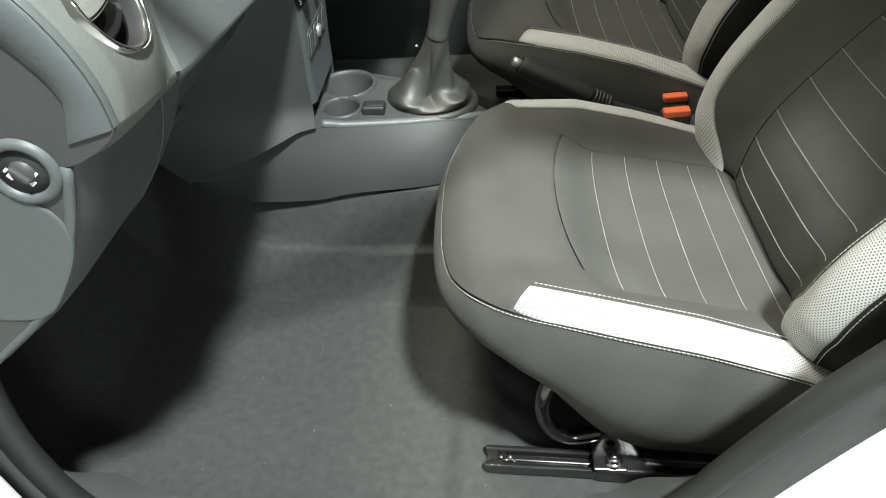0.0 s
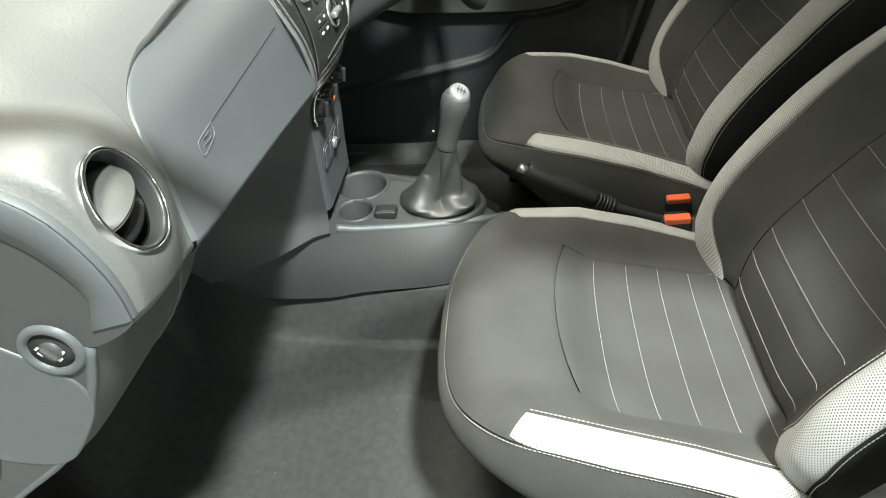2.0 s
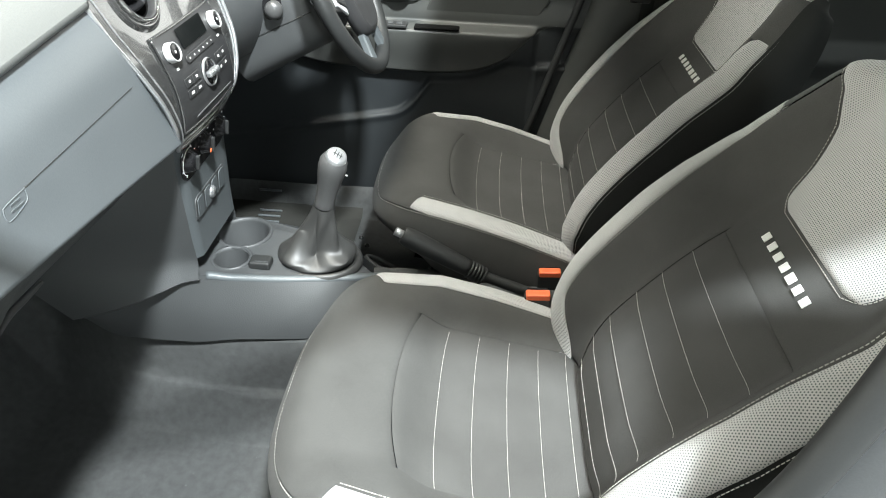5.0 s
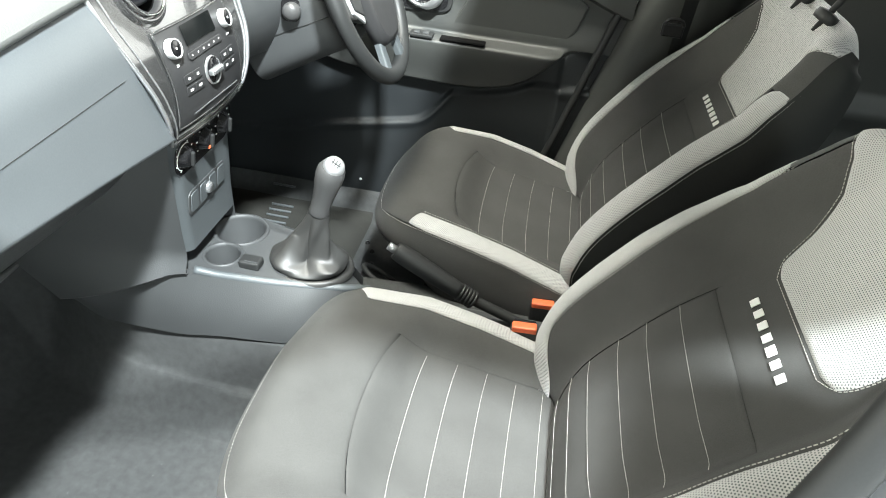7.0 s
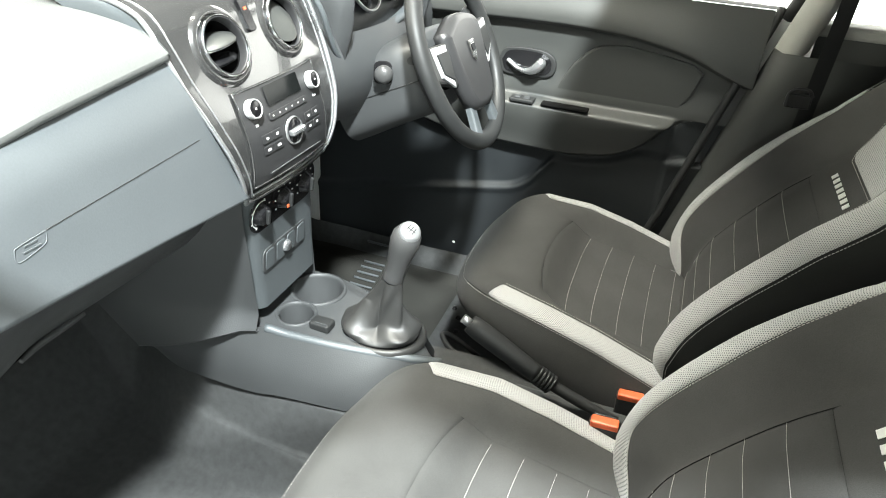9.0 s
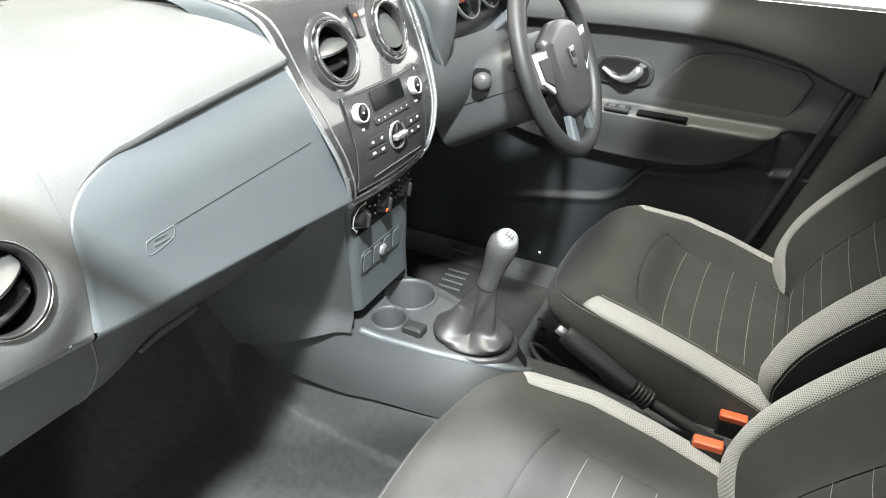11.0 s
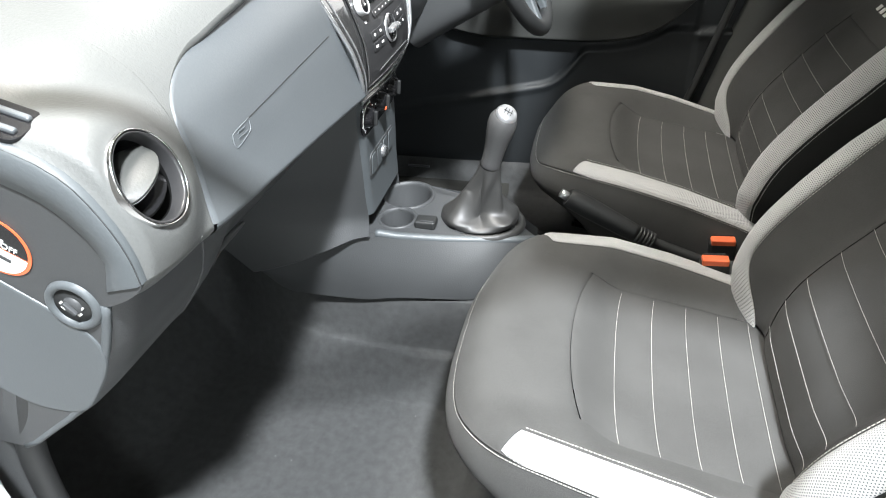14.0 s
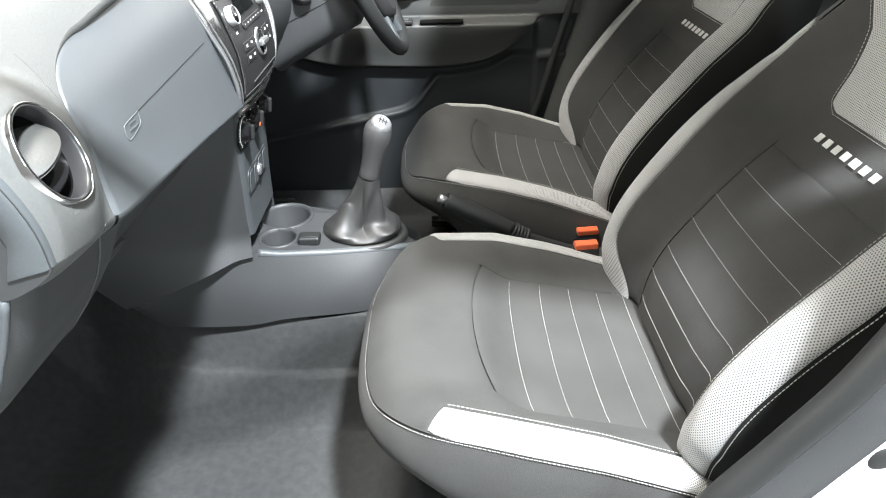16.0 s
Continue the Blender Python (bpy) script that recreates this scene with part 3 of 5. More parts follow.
# ---- dashboard ----
def dash_top(y):
    """Profile (x, z) of the dashboard pad and face from the screen back and down to the lower edge, at y."""
    mid = [(-0.86, 0.885), (-0.70, 0.915), (-0.52, 0.925), (-0.40, 0.918), (-0.315, 0.898), (-0.268, 0.868), (-0.240, 0.825), (-0.226, 0.775), (-0.216, 0.725), (-0.208, 0.69)]
    end = [(-0.86, 0.85), (-0.70, 0.892), (-0.52, 0.910), (-0.40, 0.903), (-0.33, 0.880), (-0.285, 0.852), (-0.250, 0.822), (-0.228, 0.791), (-0.213, 0.760), (-0.205, 0.735)]
    t = smooth01(-0.40, -0.25, y)
    zl = lerp(y, [-0.40, -0.25, 0.0, 0.2], [0.732, 0.708, 0.684, 0.662])
    pts = []
    for i, (a, b) in enumerate(zip(end, mid)):
        x, z = a[0] * (1 - t) + b[0] * t, a[1] * (1 - t) + b[1] * t
        k = max(i - 5, 0) / 4
        z += lerp(y, [-0.25, -0.2, -0.1, 0.0, 0.1, 0.2], [-0.010, -0.008, 0.003, 0.010, 0.016, 0.02]) * t * min(max(9 - i, 0) / 4, 1) * min(i / 3, 1)
        z0 = end[9][1] * (1 - t) + mid[9][1] * t
        pts.append(Vector((x, y, z + (zl - z0) * k)))
    return pts


VENT_AT, VENT_AXIS, VENT_R = (-0.207, -0.341, 0.802), (0.92, 0.12, 0.36), 0.0435
VENT_N = Vector(VENT_AXIS).normalized()
FL = ([0.64, 0.66, 0.76, 0.84, 0.90, 0.96], [0.188, 0.179, 0.144, 0.118, 0.108, 0.104])


def trimmed(p):
    """Stops a point of the dashboard at the edge of the centre fascia."""
    p = np.array(p, float)
    if p[0] > -0.33:
        p[1] = min(p[1], lerp(p[2], *FL) - 0.002)
    return p


DASH_CACHE = {}


def dash_at(y, p):
    """A place on the dashboard: p = 0 at the screen, 0.56 at the lip over the lid, 1 at the lower edge."""
    y = min(max(y, -0.40), 0.2)
    key = round(y, 4)
    if key not in DASH_CACHE:
        DASH_CACHE[key] = spline(dash_top(y), 91)
    c = DASH_CACHE[key]
    k = min(max(p, 0), 1) * 90
    i = min(int(k), 89)
    q = c[i].lerp(c[i + 1], k - i)
    d = q - Vector(VENT_AT)
    away = d.dot(VENT_N)
    near = (1 - smooth01(VENT_R * 1.02, VENT_R + 0.062, (d - VENT_N * away).length)) * (0.6 + 0.4 * smooth01(-0.395, -0.386, y))
    return np.array(q + VENT_N * (-0.0005 - away) * near)


def lean(y, p):
    """The lid's outer edge runs outwards as it comes down."""
    k = min(max((p - 0.56) / 0.44, 0), 1)
    return y - 0.030 * k * (1 - smooth01(0.0, 0.10, abs(y + 0.245)))


def pad_at(y, p):
    """The padded upper part, which stands proud of the lid."""
    a, b = dash_at(y, p - 0.03), dash_at(y, p + 0.03)
    w = Vector(b - a).normalized()
    return dash_at(lean(y, p), p) + np.array((-w.z, 0, w.x)) * (-0.0008 * (y == -0.243)) + np.array((-w.z, 0, w.x)) * 0.014 * smooth01(-0.25, -0.08, y) * smooth01(0.30, 0.545, p)


dash = thing("dashboard", "grey grained plastic dashboard with round air vents", "dashboard")
ys_all = np.linspace(-0.395, 0.20, 70)
LIP = 0.56


def lid_corner(y):
    """The lid's upper edge, rounded off at its outer corner."""
    if y < -0.246:
        return LIP
    return LIP + 0.004 + lerp(y, [-0.25, -0.15, 0.12], [0.010, 0.018, 0.0]) + 0.17 * (1 - min(max((y + 0.246) / 0.085, 0), 1) ** 0.5) ** 1.6


inner_ys = list(np.linspace(-0.2459, -0.16, 30)) + list(np.linspace(-0.155, 0.20, 40))
part("top_pad", punch(fix(grid([[pad_at(y, LIP * t) for t in np.linspace(0, 1, 100)] for y in list(np.linspace(-0.395, -0.2459, 60)) + [-0.243]])), VENT_AT, VENT_AXIS, 0.043), "pad", dash, "pale lit grey grained dashboard pad")
part("top_pad", fix(grid([[trimmed(pad_at(y, lid_corner(y) * t)) for t in np.linspace(0, 1, 56)] for y in inner_ys])), "pad", dash, "pale lit grey grained dashboard pad")
# rolled edge under the pad's lip
rows = []
for y in inner_ys:
    e = lid_corner(y)
    a, b = Vector(pad_at(y, e)), Vector(dash_at(lean(y, e), e + 0.0005))
    f = smooth01(-0.246, -0.15, y)
    rows.append([trimmed(q) for q in (a, a + Vector((0.0015, 0, -0.0045)) * f, a + Vector((-0.001, 0, -0.0095)) * f, a + Vector((-0.007, 0, -0.0115)) * f, b + Vector((-0.006, 0, -0.004)), b + Vector((-0.02, 0, -0.002)))])
part("pad_lip", fix(grid(rows)), "pad", dash)
part("vent_pod", punch(fix(grid([[dash_at(lean(y, p), p) - np.array((0.0012, 0, 0.0006)) * (y > -0.2455) for p in np.linspace(LIP, 1, 60)] for y in list(np.linspace(-0.395, -0.2465, 60)) + [-0.2465 + 0.0035]])), VENT_AT, VENT_AXIS, VENT_R * 0.93), "pad", dash)


rows = []
for y in list(np.linspace(-0.245, -0.16, 24)) + list(np.linspace(-0.155, 0.185, 40)):
    p0 = lid_corner(y)
    row = []
    for k in steps(0, 1, 30, 0.03):
        q = dash_at(lean(y, p0 + (1 - p0) * k), p0 + (1 - p0) * k)
        sink = 0.003 * (k < 0.005)
        row.append(trimmed(q + np.array((0.003 - sink - 0.004 * (y < -0.2445), 0, 0))))
    rows.append(row)
lid = part("glovebox_lid", fix(grid(rows)), "lid", dash, "smooth grey glovebox lid with an embossed line")
crease = []
for k in np.linspace(0, 1, 40):
    y = -0.147 + 0.253 * k
    want = 0.769 + 0.009 * k
    ps = np.linspace(LIP, 1, 900)
    crease.append(Vector(min((dash_at(y, p) for p in ps), key=lambda q: abs(q[2] - want))) + Vector((0.0032, 0, 0)))
part("lid_line", tube(crease, 0.0006, 6), "rubber", lid)
tag = []
for yy, zz in [(-0.147, 0.769), (-0.150, 0.760), (-0.157, 0.756), (-0.183, 0.752), (-0.189, 0.755), (-0.187, 0.764), (-0.181, 0.767), (-0.147, 0.769)]:
    ps = np.linspace(LIP, 1, 900)
    tag.append(Vector(min((dash_at(yy, p) for p in ps), key=lambda q: abs(q[2] - zz))) + Vector((0.0032, 0, 0)))
part("lid_emblem", tube(tag, 0.0007, 6, 60), "lid", lid)
for zz, w in ((0.7640, 0.016), (0.7585, 0.022)):
    c = Vector(min((dash_at(-0.168, p) for p in np.linspace(LIP, 1, 900)), key=lambda q: abs(q[2] - zz)))
    part("emblem_bar", box(0.0010, w, 0.0026, c + Vector((0.0034, 0, 0)), 0.0005), "plastic", lid)

# lower dashboard
LOW = [(-0.232, 0.0), (-0.243, -0.03), (-0.257, -0.062), (-0.280, -0.100), (-0.307, -0.136), (-0.340, -0.168), (-0.380, -0.200), (-0.424, -0.236), (-0.47, -0.25), (-0.60, -0.20)]


def low_at(y, p):
    z0 = lerp(y, [-0.40, -0.25, 0.0, 0.2], [0.704, 0.690, 0.672, 0.652])
    k = p * (len(LOW) - 1)
    i = min(int(k), len(LOW) - 2)
    f = k - i
    x, z = LOW[i][0] + (LOW[i + 1][0] - LOW[i][0]) * f, LOW[i][1] + (LOW[i + 1][1] - LOW[i][1]) * f
    zb = 0.467
    s = (z0 - zb) / 0.236
    x -= 0.012 * max(1 - (y + 0.393) / 0.022, 0) ** 2 + 0.032 * smooth01(-0.24, -0.10, y) * smooth01(0.0, 0.10, p)
    return np.array((x, y, z0 + z * s))


# the darker plastic stands in for the shade under the overhang
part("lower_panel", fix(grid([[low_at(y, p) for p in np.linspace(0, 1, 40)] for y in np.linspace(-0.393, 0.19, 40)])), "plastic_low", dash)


def roll_line(y, proud):
    """The face rolls under along its lower edge and back to the lower panel."""
    yy = lean(y, 1.0) if y > -0.30 else y
    a = Vector(dash_at(yy, 1.0)) + Vector((proud, 0, 0))
    w = (Vector(dash_at(yy, 1.0)) - Vector(dash_at(yy, 0.96))).normalized()
    d = Vector(low_at(yy, 0.0))
    b, c = a + w * 0.008, d + Vector((0.013, 0, 0.002))
    return [trimmed(a * (1 - t) ** 3 + b * 3 * t * (1 - t) ** 2 + c * 3 * t * t * (1 - t) + d * t ** 3) for t in np.linspace(0, 1, 12)]


def rolled_edge(y0, y1, n, proud):
    return fix(grid([roll_line(y, proud) for y in np.linspace(y0, y1, n)]))


part("edge_roll", rolled_edge(-0.395, -0.2455, 20, 0.0), "pad", dash)
part("edge_roll", rolled_edge(-0.2445, 0.185, 40, 0.003), "lid", lid)
seam = [low_at(-0.266 - 0.010 * k + 0.028 * math.sin(k * 1.6), 0.02 + 0.52 * k) + (0.001, 0, 0.001) for k in np.linspace(0, 1, 24)]
part("panel_joint", tube(seam, 0.0016, 6), "plastic_low", dash)
seam = [low_at(0.108, 0.02 + 0.14 * k) + (0.001, 0, 0.001) for k in np.linspace(0, 1, 8)]
part("panel_joint", tube(seam, 0.0014, 6), "plastic_low", dash)
catch = part("lid_catch", tube([low_at(y, 0.44 + 0.02 * math.cos(math.pi * (y + 0.10) / 0.11)) + (0.004, 0, -0.003) for y in np.linspace(-0.155, -0.045, 24)], lambda t: 0.0052 * math.sin(math.pi * (0.08 + 0.84 * t)) ** 0.5, 12), "plastic_low", dash, "scooped grey glovebox catch")
# black sheet over the panel paints the shade in the catch's scoop
part("catch_pocket", fix(grid([[low_at(y, p) + (0.002, 0, -0.001) for p in np.linspace(0.49, 0.64, 8)] for y in np.linspace(-0.15, -0.06, 10)])), "void", catch)

# outer end of the dashboard, seen through the open door
END_Y = -0.3975


def end_plate(outline, y, thick, bevel=0.002):
    """A plate in the xz plane; its face looks outwards, to -y."""
    bm = slab([(x, z) for x, z in outline], thick, bevel)
    return move(bm, Matrix(((1, 0, 0, 0), (0, 0, -1, y), (0, 1, 0, 0), (0, 0, 0, 1))))


low_edge = [tuple(low_at(-0.395, p)[[0, 2]]) for p in np.linspace(0.0, 0.80, 18)]
top_edge = [tuple(dash_at(-0.395, p)[[0, 2]]) for p in np.linspace(1, 0.1, 24)]
base_line = spline(dash_top(-0.395), 91)
plain_edge = [(base_line[int(round(90 * p))].x, base_line[int(round(90 * p))].z) for p in np.linspace(1, 0.1, 24)]
outline = [(x + 0.001, z) for x, z in top_edge[::-1]] + [(q[0] + 0.001, q[2]) for q in roll_line(-0.395, 0.0)[1:-1]] + low_edge + [(-0.52, 0.47), (-0.78, 0.55)]
part("end_plate", end_plate(outline, END_Y + 0.002, 0.004, 0.0), "plastic_low", dash)
rows = []
for k, (x, z) in enumerate(top_edge):
    a, b = plain_edge[max(k - 1, 0)], plain_edge[min(k + 1, 23)]
    w = Vector((b[0] - a[0], 0, b[1] - a[1])).normalized()
    o = Vector((w.z, 0, -w.x))
    o = o if o.z < 0 else -o
    c, wide = Vector((x, 0, z)), 0.038 - 0.012 * min(k / 3, 1) + 0.010 * smooth01(3, 10, k)
    rows.append([c + o * d + Vector((0, y, 0)) for d, y in ((-0.002, -0.392), (-0.002, END_Y), (0.002, END_Y - 0.004), (wide - 0.002, END_Y - 0.004), (wide, END_Y), (wide, -0.392))])
part("end_band", fix(grid(rows)), "plastic", dash)
cover = [(-0.342, 0.717), (-0.307, 0.693), (-0.278, 0.668), (-0.270, 0.647), (-0.276, 0.623), (-0.296, 0.591), (-0.328, 0.553), (-0.366, 0.545), (-0.410, 0.556), (-0.46, 0.60), (-0.47, 0.68), (-0.44, 0.74), (-0.39, 0.745)]
sm = [tuple(v[:2]) for v in spline([(x, z, 0) for x, z in cover + cover[:1]], 60)][:-1]
part("end_cover", end_plate(sm, END_Y, 0.004, 0.0025), "plastic", dash, "clip-on grey cover plate")
part("end_rim", tube([(x - 0.001, END_Y + 0.001, z) for x, z in low_edge], 0.0045, 8), "plastic", dash)
sw = Vector((-0.279, END_Y - 0.002, 0.701))
ring = lathe([(0.0160, 0.0), (0.0168, 0.003), (0.0198, 0.0050), (0.0228, 0.0032), (0.0238, 0.0)], 40, 1.22, 1.12)
tilt = facing(sw, (0, -1, 0)) @ pose(0, 0, 0, 0, 0, 38)
switch = part("airbag_switch", move(ring, tilt), "plastic", dash, "oval key switch")
part("switch_well", move(lathe([(0, 0.001), (0.0172, 0.001), (0.0172, 0.0)], 30, 1.22, 1.1), tilt), "rubber", switch)
part("switch_rotor", move(join(lathe([(0, 0.004), (0.008, 0.004), (0.0095, 0.001)], 24), box(0.004, 0.015, 0.005, (0, 0, 0.005), 0.001)), tilt), "plastic_low", switch)
for dx, dy, w, h in ((-0.010, 0.004, 0.003, 0.005), (-0.003, -0.009, 0.005, 0.004), (-0.007, 0.009, 0.004, 0.002), (0.006, -0.007, 0.004, 0.002)):
    part("switch_mark", move(box(w, h, 0.0008, (dx, dy, 0.0018), 0), tilt), "white", switch)
st = facing((-0.328, END_Y - 0.0025, 0.760), (0, -1, 0)) @ pose(0, 0, 0, 0, 0, -30) @ Matrix.Diagonal((1.2, 1.2, 1, 1))
sticker = part("warning_sticker", move(slab([(0.026 * math.cos(a), 0.026 * math.sin(a)) for a in np.linspace(0, 2 * math.pi, 40)[:-1]], 0.0008, 0), st), "red", dash, "round red-rimmed warning sticker")
part("sticker_face", move(slab([(0.023 * math.cos(a), 0.023 * math.sin(a)) for a in np.linspace(0, math.pi, 24)], 0.0008, 0), st @ Matrix.Translation((0, 0.001, 0.0005))), "black", sticker)
part("sticker_face", move(slab([(0.023 * math.cos(a), 0.023 * math.sin(a)) for a in np.linspace(math.pi, 2 * math.pi, 24)], 0.0008, 0), st @ Matrix.Translation((0, -0.001, 0.0005))), "white", sticker)
part("sticker_bar", move(box(0.012, 0.006, 0.0006, (-0.008, -0.012, 0.0016), 0), st), "orange", sticker)
for dx, dy, w, h in ((-0.006, 0.014, 0.005, 0.005), (-0.004, 0.009, 0.003, 0.008), (0.001, 0.008, 0.007, 0.003), (-0.013, 0.006, 0.004, 0.004)):
    part("sticker_bar", move(box(w, h, 0.0006, (dx, dy, 0.0016), 0), st), "white", sticker)
part("sticker_bar", move(box(0.014, 0.003, 0.0006, (0.004, -0.008, 0.0016), 0), st), "plastic_low", sticker)


def lettering(text, size, m, material, parent):
    """Raised letters in the built-in font, centred on the pose m."""
    cu = bpy.data.curves.new("letters", "FONT")
    cu.body, cu.size, cu.extrude, cu.align_x, cu.align_y = text, size, 0.0002, "CENTER", "CENTER"
    ob = bpy.data.objects.new("letters", cu)
    me = bpy.data.meshes.new_from_object(ob)
    bpy.data.objects.remove(ob)
    bm = bmesh.new()
    bm.from_mesh(me)
    return part("lettering", move(bm, m), material, parent, "small white capitals")


lettering("OFF", 0.0075, st @ Matrix.Translation((0.009, 0.0045, 0.0018)), "white", sticker)


def air_vent(place, normal, r, parent, turn=0, rim="chrome", shut=False):
    """A round swivelling vent: rim, barrel and two curved flaps."""
    m = facing(place, normal) @ pose(0, 0, 0, 0, 0, turn)
    ring = lathe([(r * 0.945, -0.001), (r * 0.95, 0.004), (r * 0.965, 0.0055), (r * 0.985, 0.0035), (r * 1.0, -0.001), (r * 1.005, -0.004), (r * 1.0, -0.016)], 48)
    vent = part("air_vent", move(ring, m), rim, parent, "round air vent")
    part("vent_rim", move(lathe([(r * 0.85, -0.010), (r * 0.855, -0.003), (r * 0.875, 0.002), (r * 0.90, 0.0042), (r * 0.925, 0.0042), (r * 0.95, 0.001)], 48), m), "radio_face", vent)
    # barrel coloured near-black, so the duct's shade is in the material
    part("vent_barrel", move(lathe([(0, -0.060), (r * 0.5, -0.058), (r * 0.82, -0.045), (r * 0.86, -0.006)], 40), m), "void", vent, "hollow of the vent, its shade painted black")
    for y0, z0, a, wide, deep, mat in ((0.20 * r, -0.010, -58, 0.78, 0.50, "door"), (-0.34 * r, -0.016, -50, 0.64, 0.36, "black")) if not shut else ((0.04 * r, -0.010, -14, 0.80, 0.80, "door"),):
        rows = []
        for s in np.linspace(-1, 1, 22):
            half = math.sqrt(max(1 - s * s, 0.0)) * r * deep
            rows.append([(s * r * wide, half * t, 0.005 * (1 - s * s) + 0.003 * (1 - t * t)) for t in np.linspace(-1, 1, 9)])
        up = grid(rows)
        dn = grid([[(x, y, z - 0.003) for x, y, z in row] for row in rows], flip=True)
        part("vent_flap", fix(move(join(up, dn), m @ pose(0, y0, z0, a, 0, 0))), mat, vent, "curved flap")
    part("flap_hinge", move(tube([(-r * 0.76, 0.02 * r, -0.014), (r * 0.76, 0.02 * r, -0.014)], 0.0022, 8), m), "rubber", vent)
    return vent


air_vent(VENT_AT, VENT_AXIS, VENT_R, dash, 18)
# side demister slot
sp0 = min(np.linspace(0.1, 0.6, 300), key=lambda p: abs(dash_at(-0.375, p)[0] + 0.30))
dm_n = np.cross(dash_at(-0.365, sp0) - dash_at(-0.385, sp0), dash_at(-0.375, sp0 - 0.02) - dash_at(-0.375, sp0 + 0.02))
dm_n = dm_n if dm_n[2] > 0 else -dm_n
dm = facing(Vector(dash_at(-0.375, sp0)), Vector(dm_n), (0, 1, 0))
slot = part("demister_slot", move(slab(rounded(0.07, 0.040, 0.012), 0.003, 0.001), dm), "black", dash, "slatted side demister outlet")
for k in (-0.009, 0.008):
    part("slat", move(box(0.058, 0.006, 0.005, (0, k, 0.004), 0.002), dm), "lid", slot)

# ---- centre stack ----
FX = ([0.64, 0.655, 0.69, 0.74, 0.80, 0.885, 0.915, 0.932, 0.944, 0.951, 0.955], [-0.214, -0.203, -0.196, -0.199, -0.218, -0.252, -0.266, -0.280, -0.305, -0.345, -0.40])
FR = ([0.64, 0.66, 0.70, 0.76, 0.84, 0.93, 0.96], [0.412, 0.426, 0.444, 0.462, 0.472, 0.472, 0.470])


def fascia_at(a, z):
    """The upper fascia: a from 0 at the outer to 1 at the driver's edge."""
    y = lerp(z, *FL) * (1 - a) + lerp(z, *FR) * a
    x = sum(lerp(z + d, *FX) for d in ((-0.012, 0, 0.012) if z < 0.90 else (-0.003, 0, 0.003))) / 3
    return np.array((x - 0.010 * (2 * a - 1) ** 2, y, z))


def fascia_y(y, z):
    return fascia_at((y - lerp(z, *FL)) / (lerp(z, *FR) - lerp(z, *FL)), z)


def fascia_pose(y, z):
    p = fascia_y(y, z)
    a, b = fascia_y(y + 0.004, z) - fascia_y(y - 0.004, z), fascia_y(y, z + 0.004) - fascia_y(y, z - 0.004)
    n = np.cross(a, b)
    return facing(Vector(p), Vector(n), Vector(b))


stack = thing("centre_stack", "dark glossy centre stack with radio and heater dials", "centre stack")
face_sheet = fix(grid([[fascia_at(a, z) for a in np.linspace(0, 1, 90)] for z in list(np.linspace(0.645, 0.92, 84)) + list(np.linspace(0.922, 0.954, 26))]))
FACE_VENTS = ((0.211, 0.876), (0.366, 0.881))
for y, z in FACE_VENTS:
    m = fascia_pose(y, z)
    punch(face_sheet, m.translation, m.to_3x3() @ Vector((0, 0, 1)), 0.0415)
part("fascia", face_sheet, "gloss", stack, "dark glossy lacquered fascia")
for a, off in ((0.0, -0.003), (1.0, 0.003)):
    part("edge_strip", tube([fascia_at(a, z) + (0.001, off, 0) for z in list(np.linspace(0.645, 0.92, 30)) + list(np.linspace(0.924, 0.954, 16))], 0.0035, 8), "silver", stack, "silver edge strip")
for a in (0.045, 0.962):
    part("inner_line", tube([fascia_at(a, z) + (0.0006, 0, 0) for z in list(np.linspace(0.655, 0.92, 30)) + list(np.linspace(0.924, 0.95, 12))], 0.0014, 6), "silver", stack, "thin silver inner line")
part("inner_line", tube([fascia_at(a, 0.658) + (0.0006, 0, 0) for a in np.linspace(0.045, 0.962, 24)], 0.0014, 6), "silver", stack, "thin silver inner line")
part("edge_strip", tube([fascia_at(a, 0.647) + (0, 0, -0.001) for a in np.linspace(0, 1, 24)], 0.0035, 8), "gloss", stack)
part("fascia_side", fix(grid([[fascia_at(0, z) + (-0.10 * k, -0.012 * k - 0.005 * (k > 0), 0) for k in np.linspace(0, 1, 6)] for z in list(np.linspace(0.645, 0.92, 20)) + list(np.linspace(0.924, 0.954, 16))])), "plastic", stack)
# driver's side in the darker copy, its shade put into the colour
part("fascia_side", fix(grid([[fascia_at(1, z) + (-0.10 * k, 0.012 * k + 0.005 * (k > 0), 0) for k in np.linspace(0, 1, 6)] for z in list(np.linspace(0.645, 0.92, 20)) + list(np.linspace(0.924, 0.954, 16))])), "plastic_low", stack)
for y, z in FACE_VENTS:
    m = fascia_pose(y, z)
    n = m.to_3x3() @ Vector((0, 0, 1))
    air_vent(m.translation + n * 0.005, n, 0.044, stack, 8, "chrome", y > 0.3)
    part("vent_collar", move(lathe([(0.0450, -0.002), (0.0465, 0.004), (0.0500, 0.005), (0.0540, 0.002), (0.0580, -0.0015)], 48), m), "gloss", stack, "glossy dark collar round the vent")
hz = fascia_pose(0.284, 0.906)
part("hazard_switch", move(slab(rounded(0.020, 0.052, 0.006), 0.005), hz), "black", stack, "black hazard switch with a red mark")
part("hazard_mark", move(box(0.006, 0.004, 0.001, (0, 0.008, 0.0055), 0), hz), "red", stack)
# radio
radio = thing("car_radio", "dark grey car radio with two silver ringed knobs", "radio")
rows = []
